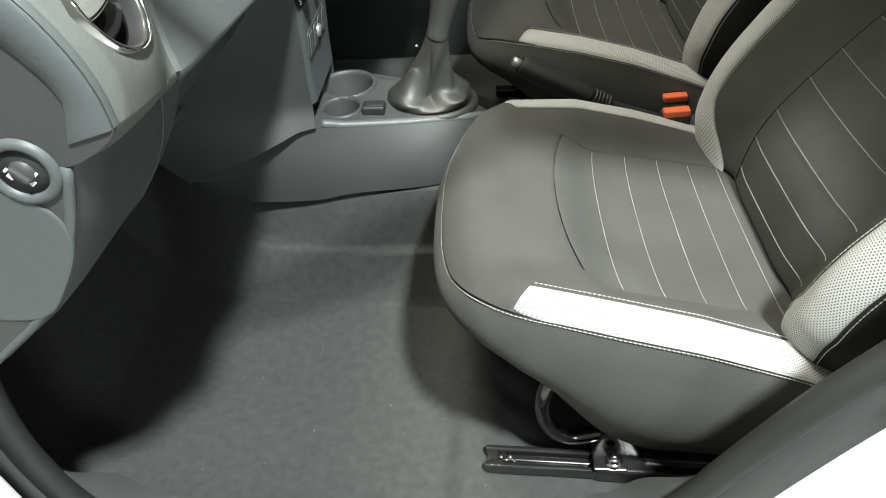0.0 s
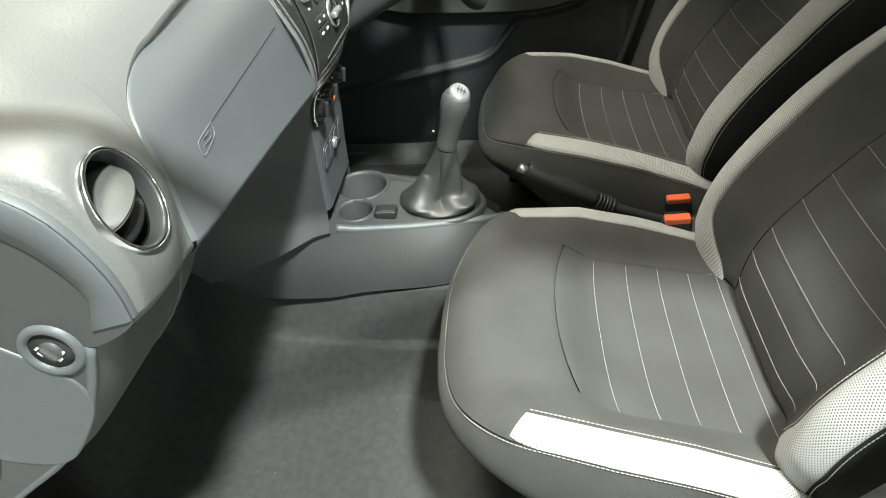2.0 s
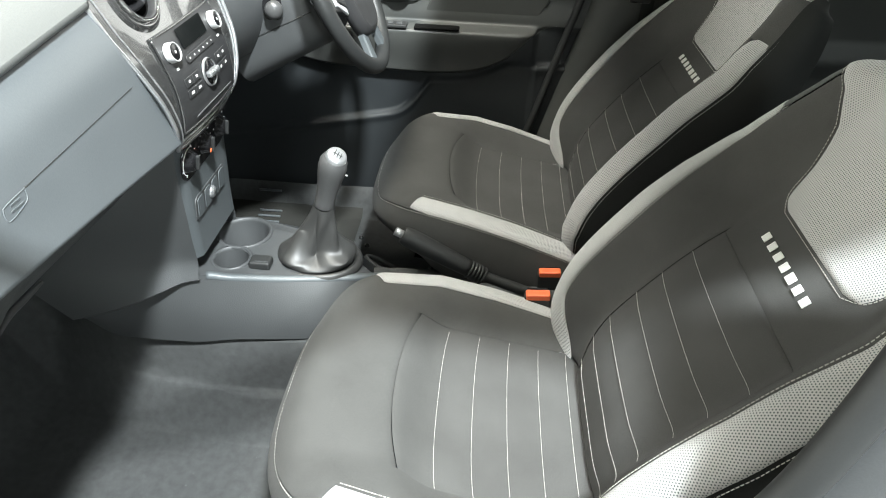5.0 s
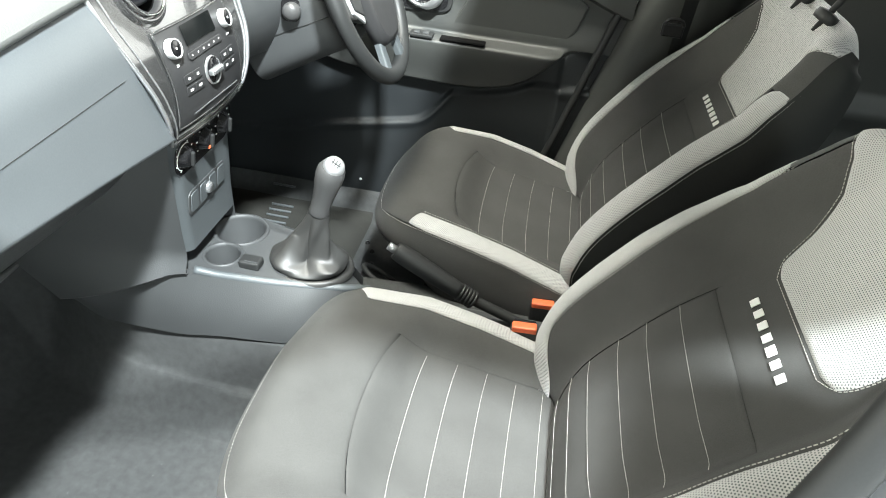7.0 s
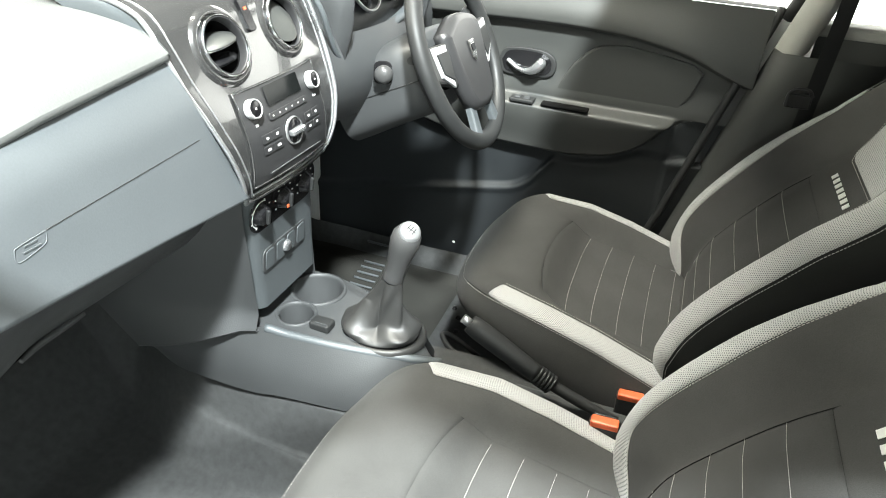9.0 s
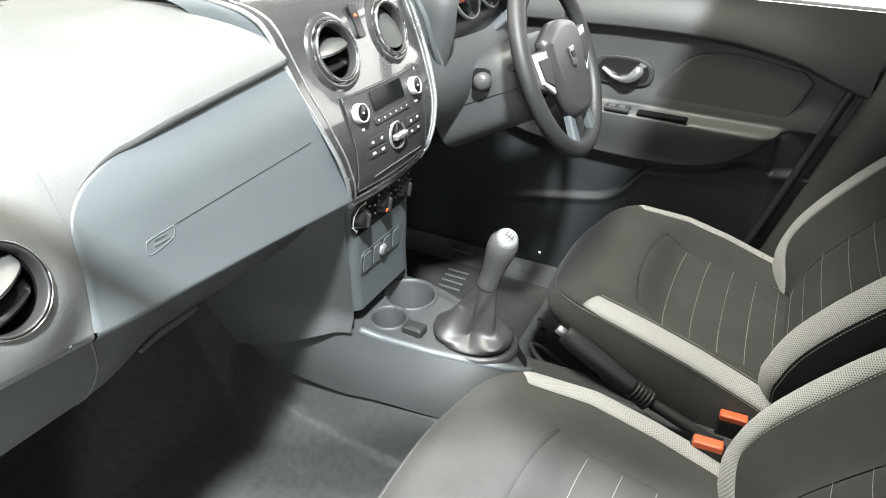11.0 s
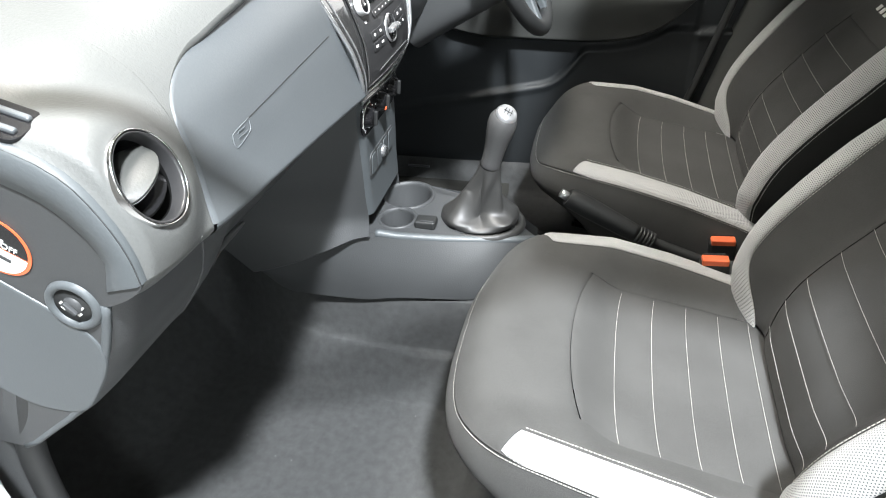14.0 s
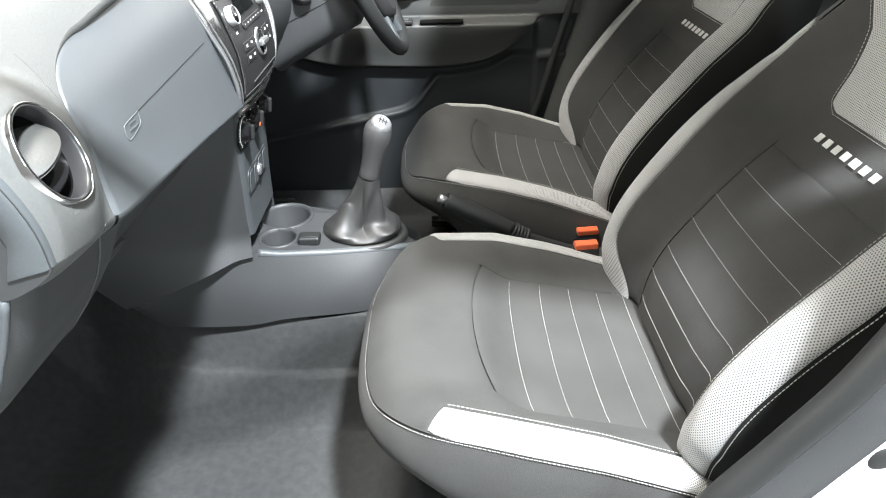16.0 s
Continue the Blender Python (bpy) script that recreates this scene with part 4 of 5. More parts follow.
for z in np.linspace(0.672, 0.818, 24):
    row = []
    for y in np.linspace(0.188, 0.402, 24):
        row.append(fascia_y(y, z) + (0.0035, 0, 0))
    rows.append(row)
part("faceplate", fix(grid(rows)), "radio_face", radio)
for y0, z0, w, h in ((0.295, 0.8165, 0.214, 0.003), (0.295, 0.6725, 0.214, 0.003)):
    part("face_edge", tube([fascia_y(y, z0) + (0.003, 0, 0) for y in np.linspace(y0 - w / 2, y0 + w / 2, 16)], 0.0018, 6), "gloss", radio)
for y0 in (0.188, 0.402):
    part("face_edge", tube([fascia_y(y0, z) + (0.003, 0, 0) for z in np.linspace(0.672, 0.818, 16)], 0.0018, 6), "gloss", radio)


def on_face(bm, y, z, lift=0.004):
    return move(bm, fascia_pose(y, z) @ Matrix.Translation((0, 0, lift)))


part("display", on_face(slab(rounded(0.092, 0.030, 0.002), 0.001, 0), 0.296, 0.797), "screen", radio, "unlit dark display")
for y in (0.212, 0.377):
    kn = part("knob", on_face(lathe([(0, 0.0105), (0.011, 0.0105), (0.0124, 0.0098), (0.0126, 0.0)], 32), y, 0.789), "black", radio)
    part("knob_ring", on_face(lathe([(0.0128, 0.0), (0.0124, 0.0110), (0.0134, 0.0115), (0.0144, 0.0105), (0.0150, 0.0)], 32), y, 0.789), "ring", kn, "bright silver ring")
    part("knob_mark", on_face(box(0.003, 0.003, 0.0008, (0, 0, 0.0108), 0), y, 0.789), "white", kn)
part("button_row", on_face(slab(rounded(0.106, 0.011, 0.004), 0.0016, 0.0008), 0.296, 0.768), "radio_face", radio)
for k in range(6):
    part("button_mark", on_face(box(0.0024, 0.0024, 0.0008, (0, 0, 0.002), 0), 0.253 + 0.0172 * k, 0.768), "white", radio)
for yc, sg in ((0.236, -1), (0.352, 1)):
    for k in range(2):
        for j in range(2):
            y, z = yc + 0.024 * (j - 0.5) + 0.002, 0.742 - 0.017 * k
            part("button", on_face(slab(rounded(0.023, 0.0135, 0.002), 0.0012, 0.0006), y, z), "radio_face", radio)
            part("button_mark", on_face(box(0.008 if (k, sg) == (1, -1) else 0.005, 0.0035, 0.0008, (0, 0, 0.0016), 0), y, z), "white", radio)
dial = part("dial", on_face(lathe([(0, 0.003), (0.019, 0.003), (0.021, 0.0)], 36), 0.294, 0.733), "black", radio)
part("dial_rim", on_face(lathe([(0.020, 0.0), (0.0215, 0.004), (0.023, 0.0)], 36), 0.294, 0.733), "silver", dial)
part("dial_grip", on_face(box(0.037, 0.010, 0.011, (0, 0, 0.007), 0.003), 0.294, 0.733), "silver", dial, "silver bar grip")
part("trim_line", on_face(box(0.150, 0.0016, 0.001, bevel=0), 0.296, 0.688), "silver", radio)
part("logo_shape", on_face(box(0.010, 0.003, 0.0008, (0, 0, 0), 0), 0.377, 0.765), "white", radio)
part("logo_shape", on_face(box(0.006, 0.004, 0.0008, (0, 0, 0), 0), 0.214, 0.765), "white", radio)

# lower stack, heater plate and switches
SX = ([0.39, 0.45, 0.5, 0.6, 0.66], [-0.250, -0.247, -0.242, -0.234, -0.222])
SL = ([0.39, 0.45, 0.6, 0.66], [0.236, 0.226, 0.200, 0.186])
SR = ([0.39, 0.45, 0.6, 0.66], [0.437, 0.432, 0.416, 0.406])


def stack_at(a, z):
    y = lerp(z, *SL) * (1 - a) + lerp(z, *SR) * a
    return np.array((lerp(z, *SX) - 0.02 * max(0, (abs(2 * a - 1) - 0.8) / 0.2) ** 2, y, z))


def stack_pose(y, z):
    b = np.array((lerp(z + 0.02, *SX) - lerp(z - 0.02, *SX), 0, 0.04))
    n = np.cross((0, 1, 0), b)
    return facing(Vector((lerp(z, *SX), y, z)), Vector(n), Vector(b))


part("lower_face", fix(grid([[stack_at(a, z) for a in np.linspace(0, 1, 24)] for z in np.linspace(0.39, 0.66, 24)])), "plastic", stack)
part("lower_return", fix(grid([[stack_at(a, 0.39) + (-0.06 * k, 0, -0.02 * k) for k in np.linspace(0, 1, 5)] for a in np.linspace(0, 1, 12)])), "plastic_low", stack)
plate = part("heater_plate", move(slab(rounded(0.200, 0.074, 0.030, 8), 0.003), stack_pose(0.308, 0.600)), "black", stack, "piano black heater plate")
for i, y in enumerate((0.234, 0.304, 0.374)):
    kn = part("heater_knob", move(lathe([(0, 0.016), (0.013, 0.016), (0.016, 0.013), (0.019, 0.004), (0.021, 0.003), (0.021, 0.0)], 32), stack_pose(y, 0.600)), "black", stack)
    part("knob_grip", move(box(0.007, 0.028, 0.008, (0, 0, 0.018), 0.003), stack_pose(y, 0.600)), "rubber", kn)
    if i == 1:
        part("knob_mark", move(box(0.018, 0.006, 0.002, (0, -0.010, 0.0165), 0.001), stack_pose(y, 0.600)), "red", kn, "orange red mark")
    for k in range(7):
        a = radians(-120 + 40 * k) if i else radians(20 + 46 * k)
        part("dial_mark", move(box(0.003, 0.0022, 0.0006, (0.027 * math.sin(a), 0.027 * math.cos(a), 0.0034), 0), stack_pose(y, 0.600)), "white", kn)
    if i == 0:
        arc = [(0.0245 * math.sin(a), 0.0245 * math.cos(a), 0.0034) for a in np.linspace(-2.8, 0.5, 24)]
        part("dial_arc", move(tube(arc, 0.0009, 6), stack_pose(y, 0.600)), "white", kn)
sp = part("switch_panel", move(slab(rounded(0.140, 0.050, 0.012), 0.002), stack_pose(0.312, 0.495)), "plastic_low", stack)
for i in range(4):
    y = 0.262 + 0.034 * i
    part("switch", move(slab(rounded(0.026, 0.040, 0.006), 0.0022, 0.001), stack_pose(y, 0.495) @ Matrix.Translation((0, 0, 0.001))), "plastic", sp)
part("socket_cap", move(lathe([(0, 0.008), (0.009, 0.008), (0.0115, 0.004), (0.0115, 0)], 24), stack_pose(0.313, 0.495) @ Matrix.Translation((0, 0, 0.001))), "silver", sp, "silver socket cap")


def side_at(k, t):
    """The stack's side towards the passenger: k from the rear edge forward, t from bottom to top."""
    zb, zt = 0.360 - 0.068 * k, 0.662
    z = zb + (zt - zb) * t
    rear = np.array((lerp(max(z, 0.39), *SX) - 0.02, lerp(max(z, 0.39), *SL), z))
    if z < 0.39:
        rear[1] = 0.222 + 0.014 * (z - 0.36) / 0.03
    front = np.array((-0.482 - 0.11 * min(t * 3, 1), 0.163 - 0.02 * t, z))
    q = rear + (front - rear) * k
    q[1] -= 0.007 + 0.012 * math.sin(math.pi * k) + 0.05 * t * t * (1 - k) * k * 2
    q[0] += 0.020 * (1 - min(k / 0.08, 1)) ** 2 * 0.9
    return q


# side and edge take the darker copy to paint the shade here
part("side_panel", fix(grid([[side_at(k, t) for k in steps(0, 1, 30, 0.05)] for t in np.linspace(0, 1, 24)])), "plastic_low", stack, "grey grained side panel of the stack, shade in its colour")
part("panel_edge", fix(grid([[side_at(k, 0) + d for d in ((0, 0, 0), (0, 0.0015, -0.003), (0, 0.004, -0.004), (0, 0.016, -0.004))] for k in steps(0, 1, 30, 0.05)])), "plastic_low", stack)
part("stack_flank", fix(grid([[(-0.255 - 0.3 * k, 0.436 + 0.01 * k - 0.02 * t, 0.30 + 0.36 * t) for k in np.linspace(0, 1, 8)] for t in np.linspace(0, 1, 8)])), "plastic_low", stack)

# ---- tunnel console ----
console = thing("tunnel_console", "grey plastic tunnel console with cup holders", "console")
TOP_L = [(-0.487, 0.183, 0.289), (-0.37, 0.205, 0.328), (-0.262, 0.224, 0.361), (-0.20, 0.238, 0.352), (-0.10, 0.256, 0.343), (0.008, 0.29, 0.330), (0.07, 0.322, 0.316)]
BOT_L = [(-0.489, 0.188, 0.275), (-0.45, 0.205, 0.216), (-0.395, 0.206, 0.208), (-0.28, 0.207, 0.208), (-0.20, 0.208, 0.222), (-0.05, 0.225, 0.225), (0.012, 0.262, 0.228), (0.08, 0.30, 0.23)]
tl, bl = spline(TOP_L, 60), spline(BOT_L, 60)
# side darkened by material for the shade beside the tunnel
part("console_side", fix(grid([[a.lerp(b, k) + Vector((0, -0.010 * math.sin(math.pi * k), 0)) for k in np.linspace(0, 1, 12)] for a, b in zip(tl, bl)])), "plastic_low", console, "grey grained console side, shade in its colour")
# edge left in the lighter plastic to paint its grazing highlight
part("console_edge", tube([p + Vector((0, 0.006, -0.005)) for p in tl[22:]], 0.0085, 14), "plastic", console, "rounded grey console edge, lighter for its highlight")
rows = []
for x in np.linspace(-0.345, 0.058, 110):
    yl = min(tl, key=lambda p: abs(p.x - x)).y + 0.002
    yr = lerp(x, [-0.33, -0.2, -0.10, -0.02, 0.02, 0.06], [0.460, 0.458, 0.436, 0.400, 0.365, 0.322])
    row = []
    for y in np.linspace(yl, yr, 64):
        z = lerp(x, [-0.33, -0.26, -0.2, -0.1, 0.0, 0.06], [0.352, 0.352, 0.350, 0.343, 0.331, 0.318]) - 0.010 * smooth01(0.8, 1.0, (y - yl) / (yr - yl))
        row.append((x, y, z))
    rows.append(row)
deck = fix(grid(rows))
CUPS = ((-0.224, 0.392, 0.051, 0.075), (-0.221, 0.302, 0.034, 0.062))
hole = [f for f in deck.faces if any(math.hypot(f.calc_center_median().x - cx, f.calc_center_median().y - cy) < r for cx, cy, r, d in CUPS)]
bmesh.ops.delete(deck, geom=hole, context="FACES")
# top and wells darkened by material, where the lamps light them too strongly
part("console_top", deck, "plastic_low", console, "grey console top, shade in its colour")
for cx, cy, r, d in CUPS:
    cup = lathe([(0, -d), (r * 0.80, -d), (r * 0.86, -d + 0.006), (r * 0.96, -0.006), (r, 0.0008), (r + 0.003, 0.0022), (r + 0.006, 0.0014), (r + 0.007, -0.003)], 48)
    part("cup_well", move(cup, Matrix.Translation((cx, cy, 0.3515))), "plastic_low", console, "round cup well")
part("well_clip", box(0.012, 0.003, 0.006, (-0.205, 0.278, 0.335), 0.001), "rubber", console)
part("console_side", fix(grid([[(x, lerp(x, [-0.33, -0.2, -0.10, -0.02, 0.02, 0.06], [0.460, 0.458, 0.436, 0.400, 0.365, 0.322]) + 0.006 * k, 0.340 - 0.15 * k) for k in np.linspace(0, 1, 5)] for x in np.linspace(-0.345, 0.058, 20)])), "plastic_low", console)
fob = part("coin_clip", box(0.042, 0.030, 0.018, (-0.158, 0.290, 0.354), 0.005, 3), "rubber", console, "small black plastic clip")
part("clip_slot", box(0.026, 0.003, 0.002, (-0.154, 0.280, 0.3635), 0.0005), "plastic_low", fob)

gear = thing("gear_lever", "black gear lever with pleated boot and chrome cap", "gear lever")
rows = []
top_c = Vector((-0.038, 0.345, 0.462))
BOOT = [(0.0, 0.072), (0.005, 0.078), (0.012, 0.077), (0.020, 0.070), (0.030, 0.054), (0.042, 0.041), (0.058, 0.034), (0.078, 0.029), (0.100, 0.025), (0.126, 0.020)]
boot_line = spline([(r, 0, z) for z, r in BOOT], 90)
for k, q in enumerate(boot_line):
    up = q.z / 0.126
    cx = lerp(up, [0, 0.25, 0.4, 1.0], [-0.062, -0.060, -0.055, -0.038])
    skirt = smooth01(0.04, 0.2, up) * (1 - smooth01(0.55, 0.98, up))
    waist = math.exp(-((up - 0.36) / 0.16) ** 2)
    row = []
    for i in range(120):
        a = 2 * math.pi * i / 120
        pleat = abs(math.sin(1.5 * a + 1.9 + 1.1 * up)) ** 0.7 - 0.62
        fold = 1 + 0.44 * pleat * skirt + 0.13 * math.sin(5 * a - 5 * up) * skirt
        sag = (0.016 * math.sin(2 * a + 0.9) + 0.008 * math.sin(5 * a + 1)) * waist
        row.append((cx + q.x * fold * math.cos(a), 0.345 + q.x * 0.82 * fold * math.sin(a), 0.338 + q.z + sag))
    rows.append(row)
part("boot", fix(grid(rows, close_v=True)), "leather", gear, "pleated black leatherette boot")
part("boot_ring", move(lathe([(0.86, -0.002), (0.92, 0.008), (1.0, 0.010), (1.06, 0.006), (1.08, -0.004)], 48), Matrix.Translation((-0.058, 0.342, 0.334)) @ Matrix.Diagonal((0.084, 0.066, 0.8, 1))), "leather", gear)
kdir = Vector((0.26, 0.0, 1)).normalized()
kn = lathe([(0, 0.0), (0.0185, 0.0), (0.0200, 0.004), (0.0192, 0.012), (0.0195, 0.030), (0.0215, 0.052), (0.0250, 0.074), (0.0268, 0.090), (0.0255, 0.104), (0.020, 0.1135), (0.010, 0.118), (0, 0.119)], 36)
knob = part("knob", move(kn, facing(top_c - kdir * 0.004, kdir, (1, 0, 0))), "grip", gear)
cap_dir = Vector((0.30, 0.0, 1)).normalized()
part("knob_cap", move(lathe([(0, 0.004), (0.014, 0.0035), (0.0185, 0.001), (0.0205, -0.005)], 32), facing(top_c + kdir * 0.1000 + Vector((0.0080, -0.0060, 0.0125)), Vector((0.46, -0.36, 0.80)), (0, 1, 0))), "silver", knob, "round silver cap with the shift pattern")
for dx, dy, w, h in ((0, 0, 0.018, 0.0012), (-0.006, 0.004, 0.0012, 0.009), (0, 0.0, 0.0012, 0.014), (0.006, 0.0, 0.0012, 0.014), (-0.006, -0.004, 0.0012, 0.008)):
    part("shift_mark", move(box(w, h, 0.0006, (dx, dy, 0.0046), 0), facing(top_c + kdir * 0.1000 + Vector((0.0080, -0.0060, 0.0125)), Vector((0.46, -0.36, 0.80)), (0, 1, 0))), "rubber", knob)

brake = thing("handbrake", "black plastic handbrake lever, released", "handbrake")
tip, mid_, root = Vector((0.100, 0.361, 0.400)), Vector((0.245, 0.361, 0.322)), Vector((0.40, 0.361, 0.262))
way = (mid_ - tip).normalized()
part("grip", tube([tip + way * 0.012, tip + way * 0.03, tip + way * 0.08, tip + way * 0.165], lambda t: 0.0155 + 0.003 * math.sin(math.pi * t), 16, 30, flat=1.15), "rubber", brake)
for k in range(5):
    c = tip + way * (0.168 + 0.0075 * k)
    part("grip_rib", move(lathe([(0.010, -0.003), (0.0175, -0.0025), (0.0185, 0), (0.0175, 0.0025), (0.010, 0.003)], 24, 1, 1.1), facing(c, way, (0, 0, 1))), "rubber", brake)
part("lever", tube([tip + way * 0.16, mid_ + way * 0.03, root], 0.011, 12, 16), "rubber", brake)
part("release_button", tube([tip - way * 0.004, tip + way * 0.014], 0.0085, 16), "silver", brake, "pale release button")
part("brake_base", box(0.26, 0.075, 0.05, (0.33, 0.362, 0.232), 0.012, 3), "plastic_low", brake)
part("base_edge", box(0.20, 0.012, 0.02, (0.37, 0.325, 0.262), 0.005), "plastic_low", brake)


def buckle(place, ang, lean, label):
    b = thing("seat_belt_buckle", label, "buckle", "belt buckles", at=place)
    b.rotation_euler = (radians(lean), radians(ang), 0)
    part("housing", box(0.052, 0.026, 0.075, (0, 0, -0.034), 0.006), "rubber", b)
    part("release_button", box(0.046, 0.020, 0.014, (0.0, -0.003, 0.002), 0.003), "red", b, "orange red release button")
    part("tongue_slot", box(0.040, 0.006, 0.004, (0.0, 0.011, 0.006), 0.001), "black", b)
    part("stalk", tube([(0, 0, -0.06), (0.02, 0, -0.10), (0.05, 0, -0.15)], 0.010, 8, 8), "rubber", b)
    return b


buckle((0.418, 0.415, 0.285), -4, 0, "orange red buckle of a black seat belt stalk")
buckle((0.382, 0.276, 0.334), -4, 0, "orange red buckle beside the tunnel")

# ---- steering wheel and column ----
wheel = thing("steering_wheel", "black steering wheel with silver spokes", "steering wheel")
wc, tiltw = Vector((-0.055, 0.695, 0.785)), 25
wm = Matrix.Translation(wc) @ facing((0, 0, 0), (math.cos(radians(tiltw)), 0, math.sin(radians(tiltw))))
rim = [(0.178 * math.cos(a), 0.178 * math.sin(a), 0) for a in np.linspace(0, 2 * math.pi, 73)]
part("rim", move(tube(rim, 0.0178, 18, cap=False, flat=0.9), wm), "rubber", wheel)
hubo = [tuple(v[:2]) for v in spline([(x * 1.12, y * 1.15, 0) for x, y in ((-0.082, 0.045), (0, 0.066), (0.082, 0.045), (0.076, -0.02), (0.046, -0.092), (-0.046, -0.092), (-0.076, -0.02), (-0.082, 0.045))], 50)][:-1]
hub_ = slab(hubo, 0.030, 0.016)
for f in hub_.faces:
    f.smooth = len(f.verts) < 8
part("hub", move(hub_, wm @ Matrix.Translation((0, 0, -0.004))), "radio_face", wheel)
for sx in (-1, 1):
    sp_ = [(sx * 0.060, 0.036), (sx * 0.172, 0.044), (sx * 0.170, -0.018), (sx * 0.076, -0.050)]
    part("spoke", move(slab(sp_, 0.014, 0.004), wm @ Matrix.Translation((0, 0, -0.004))), "leather", wheel)
    pad_ = [(sx * 0.090, 0.034), (sx * 0.152, 0.040), (sx * 0.146, -0.016), (sx * 0.104, -0.046)]
    part("spoke_trim", move(slab(pad_, 0.005, 0.002), wm @ Matrix.Translation((0, 0, 0.010))), "ring", wheel, "bright silver spoke trim")
    part("control_pad", move(slab([(x * 0.86 + sx * 0.014, y * 0.68 - 0.001) for x, y in pad_], 0.004, 0.0015), wm @ Matrix.Translation((0, 0, 0.014))), "rubber", wheel)
    lo = [(sx * 0.028, -0.060), (sx * 0.050, -0.056), (sx * 0.072, -0.160), (sx * 0.044, -0.172)]
    part("lower_spoke", move(slab(lo, 0.014, 0.004), wm @ Matrix.Translation((0, 0, -0.004))), "plastic", wheel)
part("emblem", move(slab([(-0.014, 0.020), (0.014, 0.020), (0.012, -0.014), (0, -0.022), (-0.012, -0.014)], 0.004, 0.002), wm @ Matrix.Translation((0, 0, 0.027))), "chrome", wheel, "plain chrome shield emblem")
part("emblem_field", move(slab([(-0.009, 0.012), (0.009, 0.012), (0.008, -0.002), (-0.008, -0.002)], 0.002, 0), wm @ Matrix.Translation((0, 0, 0.0305))), "black", wheel)

column = thing("steering_column", "dark grey steering column shroud with stalks", "steering column")
cdir = Vector((math.cos(radians(tiltw)), 0, math.sin(radians(tiltw))))
cup = Vector((-cdir.z, 0, cdir.x))
rows = []
for d, hy, hz_ in ((0.040, 0.060, 0.045), (0.042, 0.098, 0.070), (0.050, 0.108, 0.078), (0.10, 0.112, 0.080), (0.17, 0.116, 0.084), (0.25, 0.120, 0.090)):
    c = wc - cdir * d - cup * 0.012
    row = []
    for i in range(48):
        a = 2 * math.pi * i / 48
        ca, sa = math.cos(a), math.sin(a)
        row.append(c + Vector((0, 1, 0)) * hy * math.copysign(abs(ca) ** 0.5, ca) + cup * hz_ * math.copysign(abs(sa) ** 0.5, sa))
    rows.append(row)
part("shroud", fix(grid(rows, close_v=True)), "plastic_low", column, "moulded grey column housing")
part("shroud_joint", tube([wc - cdir * d - cup * 0.012 + Vector((0, -hy - 0.0005, 0)) for d, hy in ((0.052, 0.108), (0.10, 0.112), (0.17, 0.116), (0.24, 0.120))], 0.0012, 6), "rubber", column)
ig = facing((-0.172, 0.581, 0.757), (0.25, -0.95, 0.12))
part("ignition_well", move(slab(rounded(0.036, 0.044, 0.012), 0.003), ig), "black", column, "black recess round the ignition lock")
part("ignition_boss", move(lathe([(0, 0.024), (0.010, 0.023), (0.0165, 0.018), (0.018, 0.010), (0.017, 0.0)], 28), ig @ Matrix.Translation((0.003, -0.002, 0.002))), "grip", column, "rounded grey lock cap")
part("stalk", tube([wc - cdir * 0.06 + Vector((0, -0.05, 0.01)), wc - cdir * 0.05 + Vector((0, -0.15, 0.035))], 0.007, 10), "rubber", column)
part("stalk_tip", tube([wc - cdir * 0.05 + Vector((0, 0.13, 0.06)), wc - cdir * 0.05 + Vector((0, 0.165, 0.07))], 0.011, 12), "rubber", column)
part("stalk", tube([wc - cdir * 0.06 + Vector((0, 0.05, 0.03)), wc - cdir * 0.05 + Vector((0, 0.14, 0.062))], 0.006, 10), "rubber", column)

# driver's side of the dashboard
dash2 = thing("driver_dashboard", "dark grey dashboard section with instrument hood", "dashboard")


def drv_at(y, p):
    pts = [(-0.86, 0.885), (-0.62, 0.92), (-0.42, 0.93), (-0.33, 0.925), (-0.29, 0.89), (-0.262, 0.84), (-0.25, 0.78), (-0.25, 0.72), (-0.27, 0.66), (-0.31, 0.61), (-0.40, 0.56), (-0.55, 0.53)]
    k = p * (len(pts) - 1)
    i = min(int(k), len(pts) - 2)
    f = k - i
    x, z = pts[i][0] + (pts[i + 1][0] - pts[i][0]) * f, pts[i][1] + (pts[i + 1][1] - pts[i][1]) * f
    return np.array((x, y, z))


part("driver_pad", fix(grid([[drv_at(y, p) for p in np.linspace(0, 1, 60)] for y in np.linspace(0.455, 1.04, 30)])), "plastic_low", dash2)
part("centre_pad", fix(grid([[(x, y, 0.951 - 0.055 * smooth01(0.45, 0.86, -x)) for x in np.linspace(-0.86, -0.395, 40)] for y in np.linspace(0.098, 0.475, 14)])), "pad", dash2)
for yc, r in ((0.585, 0.055), (0.70, 0.060), (0.815, 0.055)):
    m = facing((-0.275, yc, 0.895), (0.92, 0, 0.40))
    part("gauge", move(lathe([(0, 0.0), (r * 0.93, 0.0), (r * 0.95, 0.006), (r, 0.006), (r * 1.02, 0.0)], 40), m), "silver", dash2, "round gauge with a bright rim")
    part("gauge_face", move(lathe([(0, 0.001), (r * 0.92, 0.001), (r * 0.92, 0.0)], 40), m @ Matrix.Translation((0, 0, 0.0015))), "black", dash2)
hood = []
